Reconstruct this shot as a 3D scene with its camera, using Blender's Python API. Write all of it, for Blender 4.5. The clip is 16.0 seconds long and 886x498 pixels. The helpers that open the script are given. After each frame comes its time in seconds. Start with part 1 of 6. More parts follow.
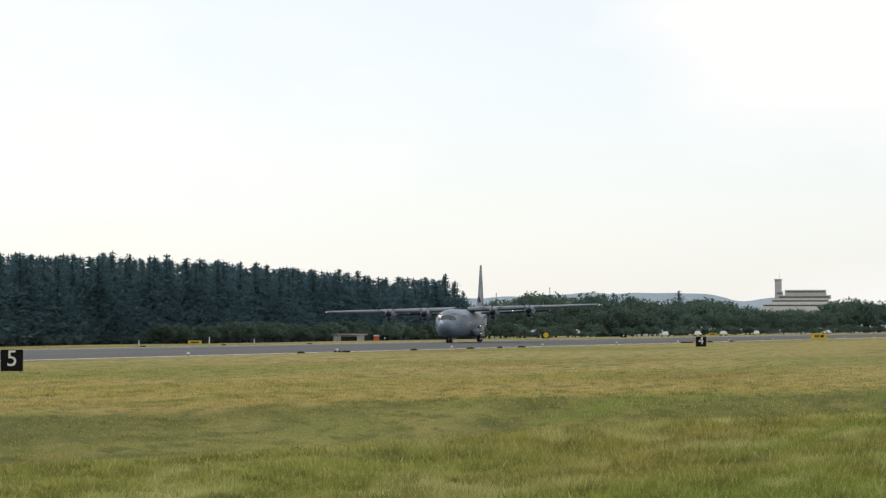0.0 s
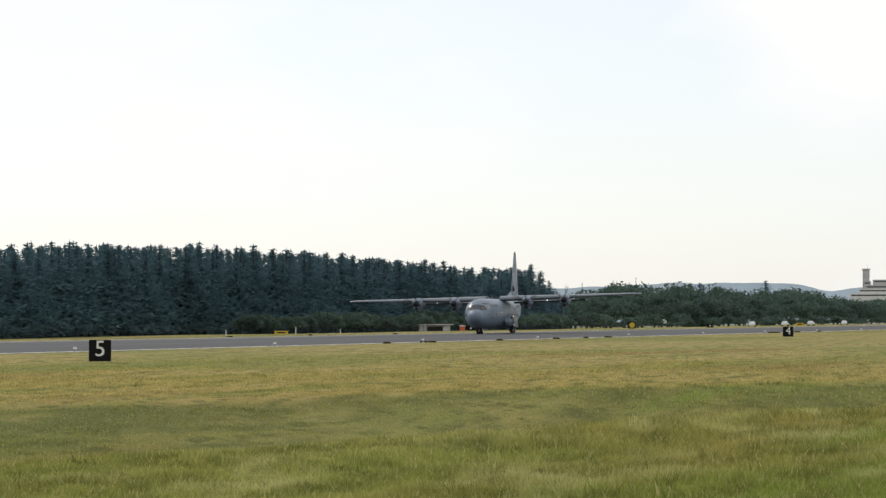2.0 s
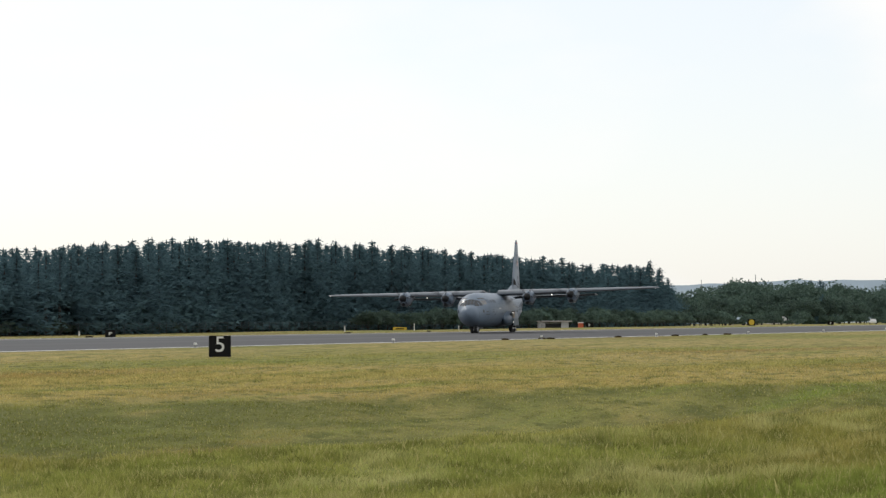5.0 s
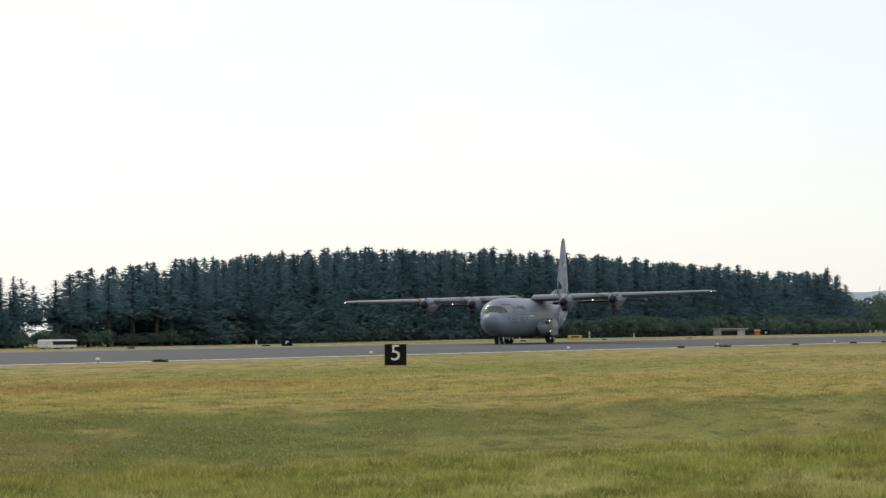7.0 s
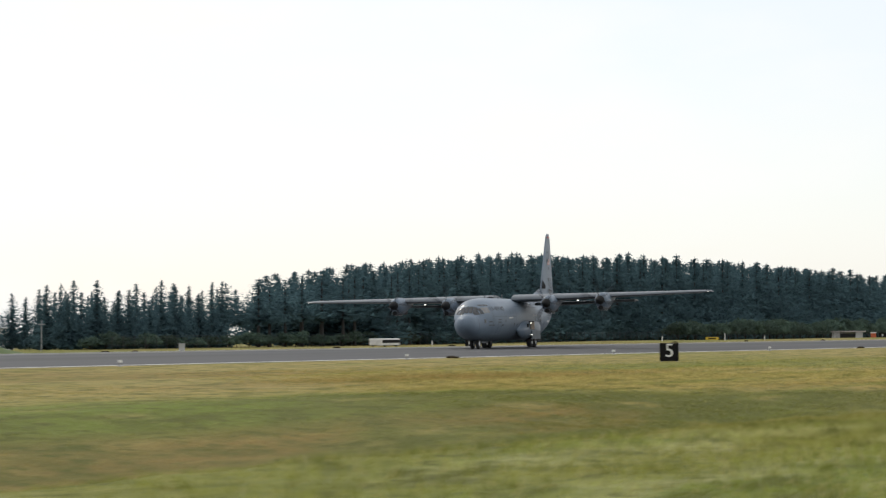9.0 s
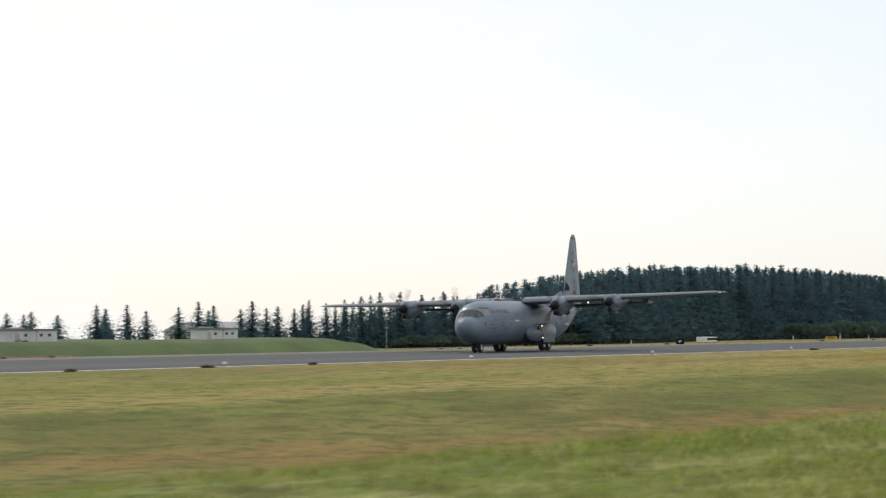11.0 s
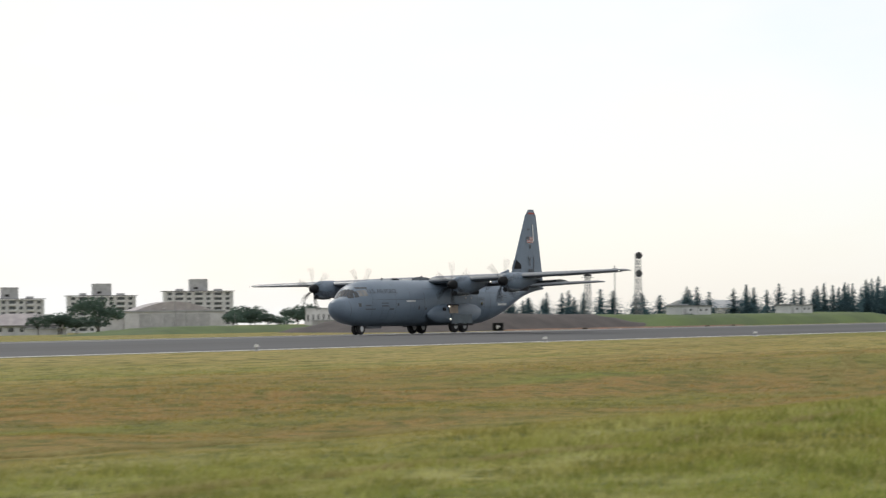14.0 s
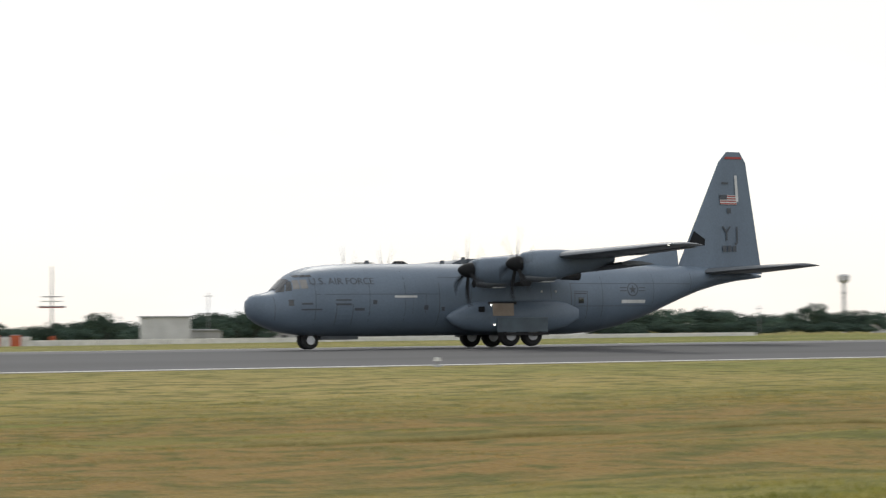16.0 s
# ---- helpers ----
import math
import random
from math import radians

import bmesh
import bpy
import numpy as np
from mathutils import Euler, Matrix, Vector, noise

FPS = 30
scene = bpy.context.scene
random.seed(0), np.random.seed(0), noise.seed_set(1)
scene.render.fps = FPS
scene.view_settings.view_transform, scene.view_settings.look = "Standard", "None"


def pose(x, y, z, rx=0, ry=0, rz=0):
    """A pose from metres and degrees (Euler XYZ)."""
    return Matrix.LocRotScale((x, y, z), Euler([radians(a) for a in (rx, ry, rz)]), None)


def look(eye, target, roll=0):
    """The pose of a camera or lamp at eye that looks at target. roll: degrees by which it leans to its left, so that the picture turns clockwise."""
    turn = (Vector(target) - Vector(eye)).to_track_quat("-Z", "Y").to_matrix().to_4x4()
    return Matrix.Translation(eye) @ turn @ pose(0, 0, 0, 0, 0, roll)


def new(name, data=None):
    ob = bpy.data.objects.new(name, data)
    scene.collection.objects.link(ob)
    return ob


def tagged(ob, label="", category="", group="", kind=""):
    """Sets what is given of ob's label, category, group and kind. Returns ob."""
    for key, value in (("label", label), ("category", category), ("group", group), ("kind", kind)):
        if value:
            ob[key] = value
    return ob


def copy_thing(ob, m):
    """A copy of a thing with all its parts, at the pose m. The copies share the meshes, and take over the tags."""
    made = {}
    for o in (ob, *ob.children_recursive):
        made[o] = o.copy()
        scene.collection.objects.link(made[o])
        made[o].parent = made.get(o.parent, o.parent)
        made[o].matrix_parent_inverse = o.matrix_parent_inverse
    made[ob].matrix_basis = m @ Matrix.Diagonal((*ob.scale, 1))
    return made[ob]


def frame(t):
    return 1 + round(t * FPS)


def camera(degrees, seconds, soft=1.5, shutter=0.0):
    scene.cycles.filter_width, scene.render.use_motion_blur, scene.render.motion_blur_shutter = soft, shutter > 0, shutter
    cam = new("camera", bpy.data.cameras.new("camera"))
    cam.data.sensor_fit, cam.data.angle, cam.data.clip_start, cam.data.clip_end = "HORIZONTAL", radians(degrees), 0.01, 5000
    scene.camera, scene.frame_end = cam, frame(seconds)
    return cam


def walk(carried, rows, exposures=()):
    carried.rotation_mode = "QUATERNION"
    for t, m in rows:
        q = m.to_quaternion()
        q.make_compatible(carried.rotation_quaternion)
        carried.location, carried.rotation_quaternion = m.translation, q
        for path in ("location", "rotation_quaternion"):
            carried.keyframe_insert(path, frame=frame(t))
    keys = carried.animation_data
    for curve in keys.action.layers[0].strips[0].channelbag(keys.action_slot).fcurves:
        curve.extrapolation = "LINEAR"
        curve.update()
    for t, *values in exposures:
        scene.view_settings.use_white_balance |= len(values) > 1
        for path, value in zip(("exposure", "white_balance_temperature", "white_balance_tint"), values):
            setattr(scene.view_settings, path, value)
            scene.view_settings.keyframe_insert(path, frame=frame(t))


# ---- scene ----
# ---- camera and its path ----
cam = camera(20.619, 16.0, soft=1.3, shutter=0.24)
PATH = [
    (0.0, 205.00, 0.0, 2.30, 69.975, 1.822, -0.074),
    (0.5, 205.00, 0.0, 2.30, 69.462, 1.809, -0.152),
    (1.0, 205.00, 0.0, 2.30, 69.186, 1.707, -0.136),
    (1.5, 205.00, 0.0, 2.30, 68.998, 1.586, -0.111),
    (2.0, 205.00, 0.0, 2.30, 67.956, 1.594, -0.113),
    (2.5, 205.00, 0.0, 2.30, 67.532, 1.578, -0.092),
    (3.0, 205.00, 0.0, 2.30, 67.457, 1.574, -0.089),
    (3.2, 205.00, 0.0, 2.30, 67.438, 1.575, -0.100),
    (5.5, 205.00, 0.0, 2.30, 64.422, 1.568, -0.023),
    (6.0, 205.00, 0.0, 2.30, 63.794, 1.665, -0.086),
    (6.5, 205.00, 0.0, 2.30, 62.779, 1.692, 0.033),
    (7.0, 205.00, 0.0, 2.30, 61.063, 1.711, -0.151),
    (7.5, 205.00, 0.0, 2.30, 59.912, 1.749, 0.088),
    (8.0, 205.00, 0.0, 2.30, 59.478, 1.738, 0.128),
    (8.1, 205.00, 0.0, 2.30, 59.200, 1.736, 0.008),
    (8.2, 204.54, 0.0, 2.30, 58.921, 1.734, -0.113),
    (8.3, 203.17, 0.0, 2.30, 58.980, 1.738, -0.103),
    (8.5, 197.68, 0.0, 2.30, 59.097, 1.746, -0.082),
    (9.1, 175.72, 0.0, 2.30, 59.448, 1.771, -0.020),
    (9.7, 153.76, 0.0, 2.30, 59.799, 1.795, 0.042),
    (10.3, 131.80, 0.0, 2.30, 60.150, 1.820, 0.104),
    (10.5, 124.48, 0.0, 2.30, 60.260, 1.874, -0.033),
    (11.0, 106.18, 0.0, 2.30, 60.230, 1.845, -0.325),
    (11.5, 87.88, 0.0, 2.30, 59.680, 1.630, -0.015),
    (12.0, 69.58, 0.0, 2.30, 59.200, 1.616, -0.283),
    (12.5, 51.28, 0.0, 2.30, 58.560, 1.581, -0.328),
    (13.0, 32.98, 0.0, 2.30, 58.040, 1.548, -0.181),
    (13.5, 14.68, 0.0, 2.30, 56.980, 1.561, -0.289),
    (13.7, 7.36, 0.0, 2.30, 56.576, 1.487, -0.334),
    (13.9, 1.87, 0.0, 2.30, 56.171, 1.414, -0.379),
    (14.0, 0.50, 0.0, 2.30, 55.969, 1.377, -0.401),
    (14.1, 0.00, 0.0, 2.30, 54.680, 1.406, -0.411),
    (14.5, 0.00, 0.0, 2.30, 49.522, 1.524, -0.451),
    (15.0, 0.00, 0.0, 2.30, 43.775, 1.620, -0.518),
    (15.5, 0.00, 0.0, 2.30, 35.787, 1.458, -0.380),
    (15.8, 0.00, 0.0, 2.30, 31.742, 1.392, -0.320),
    (16.0, 0.00, 0.0, 2.30, 28.640, 1.365, -0.300),
]
FLIGHT = [
    (0.0, 536.06, 117.58, 9.78),
    (0.5, 531.94, 117.95, 10.04),
    (1.0, 527.10, 118.19, 10.14),
    (1.5, 522.01, 118.18, 11.13),
    (2.0, 516.19, 118.34, 10.53),
    (2.5, 509.98, 118.24, 10.80),
    (3.0, 503.30, 117.88, 11.62),
    (3.2, 500.52, 117.99, 11.12),
    (5.5, 465.02, 117.67, 13.12),
    (6.0, 455.17, 117.28, 12.97),
    (6.5, 445.14, 117.19, 12.25),
    (7.0, 434.62, 116.80, 12.55),
    (7.5, 424.42, 116.76, 13.15),
    (8.0, 414.68, 116.62, 14.95),
    (8.2, 410.12, 116.71, 15.54),
    (10.3, 335.02, 107.62, 10.27),
    (10.5, 327.69, 107.07, 9.84),
    (11.0, 309.90, 108.31, 8.63),
    (11.5, 291.03, 112.48, 7.91),
    (12.0, 269.17, 114.00, 7.54),
    (12.5, 249.73, 117.75, 6.31),
    (13.0, 233.90, 123.37, 4.38),
    (13.5, 213.77, 127.52, 2.67),
    (14.0, 181.28, 123.38, 0.26),
    (14.5, 152.61, 122.72, 0.28),
    (15.0, 123.31, 122.17, 0.63),
    (15.5, 95.17, 123.08, 0.56),
    (15.8, 79.44, 121.95, 0.29),
    (16.0, 68.95, 121.19, 0.10),
]


def path_pose(x, y, z, yaw, pitch, roll):
    """Camera pose from a compass-like yaw (0 looks along +y, 90 along +x), pitch and roll in degrees."""
    a, b = radians(yaw), radians(pitch)
    way = Vector((math.sin(a) * math.cos(b), math.cos(a) * math.cos(b), math.sin(b)))
    return look((x, y, z), Vector((x, y, z)) + way, 1 * roll)

walk(cam, [(t, path_pose(x, y, z, yaw, pit, rol)) for t, x, y, z, yaw, pit, rol in PATH])

# ---- sky, sun, exposure ----
SUN_YAW, SUN_HIGH = 25.0, 42.0
scene.view_settings.exposure = 0.0


def make_world():
    world = bpy.data.worlds.new("overcast_sky")
    scene.world = world
    world.use_nodes = True
    nt = world.node_tree
    bg = nt.nodes["Background"]
    sky = nt.nodes.new("ShaderNodeTexSky")
    sky.sky_type, sky.sun_disc = "NISHITA", False
    sky.sun_elevation, sky.sun_rotation = radians(SUN_HIGH), radians(SUN_YAW)
    scale = nt.nodes.new("ShaderNodeVectorMath")
    scale.operation = "MULTIPLY"
    scale.inputs[1].default_value = (0.126, 0.131, 0.141)
    nt.links.new(sky.outputs[0], scale.inputs[0])
    co = nt.nodes.new("ShaderNodeTexCoord")
    mp = nt.nodes.new("ShaderNodeMapping")
    mp.inputs["Scale"].default_value = (1.0, 1.0, 2.6)
    nt.links.new(co.outputs["Generated"], mp.inputs[0])
    ns = nt.nodes.new("ShaderNodeTexNoise")
    ns.inputs["Scale"].default_value, ns.inputs["Detail"].default_value = 5.0, 5.0
    ns.inputs["Roughness"].default_value = 0.5
    nt.links.new(mp.outputs[0], ns.inputs["Vector"])
    ramp = nt.nodes.new("ShaderNodeValToRGB")
    ramp.color_ramp.elements[0].position, ramp.color_ramp.elements[1].position = 0.40, 0.60
    ramp.color_ramp.elements[0].color = (0.68, 0.68, 0.68, 1)
    ramp.color_ramp.elements[1].color = (1, 1, 1, 1)
    nt.links.new(ns.outputs["Fac"], ramp.inputs[0])
    mix = nt.nodes.new("ShaderNodeMix")
    mix.data_type = "RGBA"
    nt.links.new(ramp.outputs[0], mix.inputs[0])
    nt.links.new(scale.outputs[0], mix.inputs[6])
    mix.inputs[7].default_value = (1.005, 1.005, 0.992, 1)
    nt.links.new(mix.outputs[2], bg.inputs[0])
    bg.inputs[1].default_value = 1.0


make_world()
sun = new("sun", bpy.data.lights.new("sun", "SUN"))
sun.data.energy, sun.data.angle, sun.data.color = 1.0, radians(14), (1.0, 0.96, 0.88)
sun.matrix_world = look(
    (math.sin(radians(SUN_YAW)) * 100, math.cos(radians(SUN_YAW)) * 100, math.tan(radians(SUN_HIGH)) * 100), (0, 0, 0))


# ---- materials ----
def material(name, colour, rough=0.8, metal=0.0, second=None, scale=2.0, stretch=(1, 1, 1), bump=0.0, fine=30.0,
             vary=0.0, spread=(0.35, 0.65), island=False, spec=0.5, detail=6.0, thin=0.0):
    """A procedural surface: two colours mixed by noise, fine grain, relief and a change from piece to piece."""
    m = bpy.data.materials.new(name)
    m.use_nodes = True
    nt = m.node_tree
    b = nt.nodes["Principled BSDF"]
    b.inputs["Roughness"].default_value, b.inputs["Metallic"].default_value = rough, metal
    b.inputs["Specular IOR Level"].default_value = spec
    co = nt.nodes.new("ShaderNodeTexCoord")
    mp = nt.nodes.new("ShaderNodeMapping")
    mp.inputs["Scale"].default_value = stretch
    nt.links.new(co.outputs["Object"], mp.inputs[0])
    ns = nt.nodes.new("ShaderNodeTexNoise")
    ns.inputs["Scale"].default_value, ns.inputs["Detail"].default_value = scale, detail
    nt.links.new(mp.outputs[0], ns.inputs["Vector"])
    ramp = nt.nodes.new("ShaderNodeValToRGB")
    ramp.color_ramp.elements[0].position, ramp.color_ramp.elements[1].position = spread
    second = second or tuple(c * 0.8 for c in colour)
    ramp.color_ramp.elements[0].color, ramp.color_ramp.elements[1].color = (*second, 1), (*colour, 1)
    nt.links.new(ns.outputs["Fac"], ramp.inputs[0])
    grain = nt.nodes.new("ShaderNodeTexNoise")
    grain.inputs["Scale"].default_value, grain.inputs["Detail"].default_value = fine, 3.0
    nt.links.new(co.outputs["Object"], grain.inputs["Vector"])
    hsv = nt.nodes.new("ShaderNodeHueSaturation")
    nt.links.new(ramp.outputs[0], hsv.inputs["Color"])
    val = nt.nodes.new("ShaderNodeMapRange")
    val.inputs["To Min"].default_value, val.inputs["To Max"].default_value = 0.85, 1.15
    nt.links.new(grain.outputs["Fac"], val.inputs["Value"])
    last = val.outputs[0]
    if vary:
        src = nt.nodes.new("ShaderNodeNewGeometry" if island else "ShaderNodeObjectInfo")
        rnd = src.outputs["Random Per Island" if island else "Random"]
        v2 = nt.nodes.new("ShaderNodeMapRange")
        v2.inputs["To Min"].default_value, v2.inputs["To Max"].default_value = 1 - vary, 1 + vary
        nt.links.new(rnd, v2.inputs["Value"])
        mul = nt.nodes.new("ShaderNodeMath")
        mul.operation = "MULTIPLY"
        nt.links.new(last, mul.inputs[0])
        nt.links.new(v2.outputs[0], mul.inputs[1])
        last = mul.outputs[0]
    nt.links.new(last, hsv.inputs["Value"])
    nt.links.new(hsv.outputs[0], b.inputs["Base Color"])
    if bump:
        bp = nt.nodes.new("ShaderNodeBump")
        bp.inputs["Strength"].default_value, bp.inputs["Distance"].default_value = bump, 0.05
        nt.links.new(grain.outputs["Fac"], bp.inputs["Height"])
        nt.links.new(bp.outputs[0], b.inputs["Normal"])
    if thin:
        tr = nt.nodes.new("ShaderNodeBsdfTranslucent")
        nt.links.new(hsv.outputs[0], tr.inputs["Color"])
        mx = nt.nodes.new("ShaderNodeMixShader")
        mx.inputs[0].default_value = thin
        nt.links.new(b.outputs[0], mx.inputs[1])
        nt.links.new(tr.outputs[0], mx.inputs[2])
        nt.links.new(mx.outputs[0], nt.nodes["Material Output"].inputs["Surface"])
    return m


def glow(name, colour, strength):
    m = bpy.data.materials.new(name)
    m.use_nodes = True
    b = m.node_tree.nodes["Principled BSDF"]
    b.inputs["Base Color"].default_value = (*colour, 1)
    b.inputs["Emission Color"].default_value = (*colour, 1)
    b.inputs["Emission Strength"].default_value = strength
    return m


def field_colour(nt, co, noise_of, mixed):
    """Green in the damp hollow, straw on the dry field towards the runway, rust in between, in long streaks."""
    sep = nt.nodes.new("ShaderNodeSeparateXYZ")
    nt.links.new(co.outputs["Object"], sep.inputs[0])
    def line(slope, rise):
        """A straight line over x."""
        n = nt.nodes.new("ShaderNodeMath")
        n.operation = "MULTIPLY_ADD"
        nt.links.new(sep.outputs["X"], n.inputs[0])
        n.inputs[1].default_value, n.inputs[2].default_value = slope, rise
        return n.outputs[0]

    def maths(kind, a, c):
        n = nt.nodes.new("ShaderNodeMath")
        n.operation = kind
        for socket, value in zip(n.inputs, (a, c)):
            if isinstance(value, float):
                socket.default_value = value
            else:
                nt.links.new(value, socket)
        return n.outputs[0]

    def ranged(value, lo, hi, a=0.0, c=1.0):
        n = nt.nodes.new("ShaderNodeMapRange")
        for socket, v in zip(n.inputs[1:5], (lo, hi, a, c)):
            socket.default_value = v
        nt.links.new(value, n.inputs["Value"])
        return n.outputs[0]

    # how far a place lies beyond the lip of the swale
    lip = maths("MINIMUM", line(-0.02, 49.0), line(-0.53, 175.0))
    beyond = maths("SUBTRACT", maths("ADD", sep.outputs["Y"], ranged(noise_of(0.12, (0.5, 1, 1), 0.2, 0.8), 0.0, 1.0, -0.9, 0.9)), lip)
    dry = ranged(beyond, -1.0, 2.5, -0.30, 0.36)
    add = nt.nodes.new("ShaderNodeMath")
    add.operation, add.use_clamp = "ADD", True
    nt.links.new(noise_of(0.035, (0.35, 1.2, 1), 0.36, 0.62), add.inputs[0])
    far = nt.nodes.new("ShaderNodeMapRange")
    far.inputs["From Min"].default_value, far.inputs["From Max"].default_value = 120.0, 152.0
    far.inputs["To Min"].default_value, far.inputs["To Max"].default_value = 0.0, -0.15
    nt.links.new(sep.outputs["Y"], far.inputs["Value"])
    both = nt.nodes.new("ShaderNodeMath")
    nt.links.new(dry, both.inputs[0])
    nt.links.new(far.outputs[0], both.inputs[1])
    low = nt.nodes.new("ShaderNodeMapRange")
    low.inputs["From Min"].default_value, low.inputs["From Max"].default_value = 150.0, 90.0
    low.inputs["To Min"].default_value, low.inputs["To Max"].default_value = 0.0, -0.06
    nt.links.new(sep.outputs["X"], low.inputs["Value"])
    three = nt.nodes.new("ShaderNodeMath")
    nt.links.new(both.outputs[0], three.inputs[0])
    nt.links.new(low.outputs[0], three.inputs[1])
    nt.links.new(three.outputs[0], add.inputs[1])
    base = mixed(add.outputs[0], GREEN_TURF, STRAW_TURF)
    base = mixed(noise_of(0.06, (0.22, 1.0, 1), 0.54, 0.68), base, RUST_TURF)
    # a rusty belt lies along the near hollow towards the low end of the field
    belt = noise_of(0.11, (0.12, 1.0, 1), 0.27, 0.48)
    for axis, lo, hi in (("Y", 23.0, 31.0), ("Y", 62.0, 44.0), ("X", 125.0, 75.0)):
        edge = nt.nodes.new("ShaderNodeMapRange")
        edge.inputs["From Min"].default_value, edge.inputs["From Max"].default_value = lo, hi
        nt.links.new(sep.outputs[axis], edge.inputs["Value"])
        mul = nt.nodes.new("ShaderNodeMath")
        mul.operation = "MULTIPLY"
        nt.links.new(belt, mul.inputs[0])
        nt.links.new(edge.outputs[0], mul.inputs[1])
        belt = mul.outputs[0]
    base = mixed(belt, base, RUST_TURF)
    # olive, darkened with painted shade, and rust on the swale's floor and sunless face
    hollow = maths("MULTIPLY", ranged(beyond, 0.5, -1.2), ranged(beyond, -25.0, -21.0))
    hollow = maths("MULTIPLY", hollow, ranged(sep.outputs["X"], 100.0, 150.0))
    base = mixed(maths("MULTIPLY", hollow, noise_of(0.10, (0.45, 1.0, 1), 0.34, 0.60)), base, SHADED_OLIVE_TURF)
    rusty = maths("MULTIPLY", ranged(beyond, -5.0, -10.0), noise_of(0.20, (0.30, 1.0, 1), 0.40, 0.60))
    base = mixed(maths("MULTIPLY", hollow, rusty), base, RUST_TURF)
    base = mixed(maths("MULTIPLY", hollow, noise_of(0.45, (0.4, 1.0, 1), 0.56, 0.85)), base, STRAW_TURF)
    base = mixed(noise_of(0.33, (0.10, 1.0, 1), 0.56, 0.74), base, GREEN_TURF)
    # bleached seed heads in drifts on the near ridge
    seedy = maths("MULTIPLY", ranged(beyond, -20.0, -26.0), noise_of(0.5, (0.45, 1.0, 1), 0.50, 0.68))
    return mixed(maths("MULTIPLY", seedy, 0.75), base, SEED_TURF)


def turf_material(blade=False):
    """Mown airfield turf: green, straw and rusty brown in long drifts, with darker tufts."""
    m = bpy.data.materials.new("grass_blade" if blade else "turf")
    m.use_nodes = True
    nt = m.node_tree
    b = nt.nodes["Principled BSDF"]
    b.inputs["Roughness"].default_value, b.inputs["Specular IOR Level"].default_value = 0.95, 0.15
    co = nt.nodes.new("ShaderNodeTexCoord")

    def noise_of(scale, stretch, lo, hi, detail=6.0):
        mp = nt.nodes.new("ShaderNodeMapping")
        mp.inputs["Scale"].default_value = stretch
        nt.links.new(co.outputs["Object"], mp.inputs[0])
        n = nt.nodes.new("ShaderNodeTexNoise")
        n.inputs["Scale"].default_value, n.inputs["Detail"].default_value = scale, detail
        nt.links.new(mp.outputs[0], n.inputs["Vector"])
        r = nt.nodes.new("ShaderNodeMapRange")
        r.inputs["From Min"].default_value, r.inputs["From Max"].default_value = lo, hi
        nt.links.new(n.outputs["Fac"], r.inputs["Value"])
        return r.outputs[0]

    def mixed(fac, a, c):
        x = nt.nodes.new("ShaderNodeMix")
        x.data_type = "RGBA"
        nt.links.new(fac, x.inputs[0])
        for socket, value in ((x.inputs[6], a), (x.inputs[7], c)):
            if isinstance(value, tuple):
                socket.default_value = (*value, 1)
            else:
                nt.links.new(value, socket)
        return x.outputs[2]

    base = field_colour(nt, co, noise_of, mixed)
    base = mixed(noise_of(0.9, (0.5, 1.0, 1), 0.48, 0.70), base, DARK_TURF)
    base = mixed(noise_of(1.7, (0.8, 1.0, 1), 0.52, 0.68), base, DARK_TURF)
    hsv = nt.nodes.new("ShaderNodeHueSaturation")
    nt.links.new(base, hsv.inputs["Color"])
    grain = noise_of(9.0, (1, 1, 1), 0.2, 0.8, 4.0)
    v = nt.nodes.new("ShaderNodeMapRange")
    v.inputs["To Min"].default_value, v.inputs["To Max"].default_value = 0.62, 1.16
    nt.links.new(grain, v.inputs["Value"])
    nt.links.new(v.outputs[0], hsv.inputs["Value"])
    nt.links.new(hsv.outputs[0], b.inputs["Base Color"])
    if blade:
        geo = nt.nodes.new("ShaderNodeNewGeometry")
        nt.links.new(geo.outputs["Random Per Island"], v.inputs["Value"])
        v.inputs["To Min"].default_value, v.inputs["To Max"].default_value = 1.1, 1.8
        pale = nt.nodes.new("ShaderNodeMapRange")
        pale.inputs["From Min"].default_value, pale.inputs["From Max"].default_value = 0.86, 0.90
        nt.links.new(geo.outputs["Random Per Island"], pale.inputs["Value"])
        nt.links.new(mixed(pale.outputs[0], base, (0.26, 0.235, 0.095)), hsv.inputs["Color"])
        tr = nt.nodes.new("ShaderNodeBsdfTranslucent")
        nt.links.new(hsv.outputs[0], tr.inputs["Color"])
        mx = nt.nodes.new("ShaderNodeMixShader")
        mx.inputs[0].default_value = 0.5
        nt.links.new(b.outputs[0], mx.inputs[1])
        nt.links.new(tr.outputs[0], mx.inputs[2])
        nt.links.new(mx.outputs[0], nt.nodes["Material Output"].inputs["Surface"])
        return m
    bp = nt.nodes.new("ShaderNodeBump")
    bp.inputs["Strength"].default_value, bp.inputs["Distance"].default_value = 0.6, 0.12
    nt.links.new(grain, bp.inputs["Height"])
    nt.links.new(bp.outputs[0], b.inputs["Normal"])
    return m


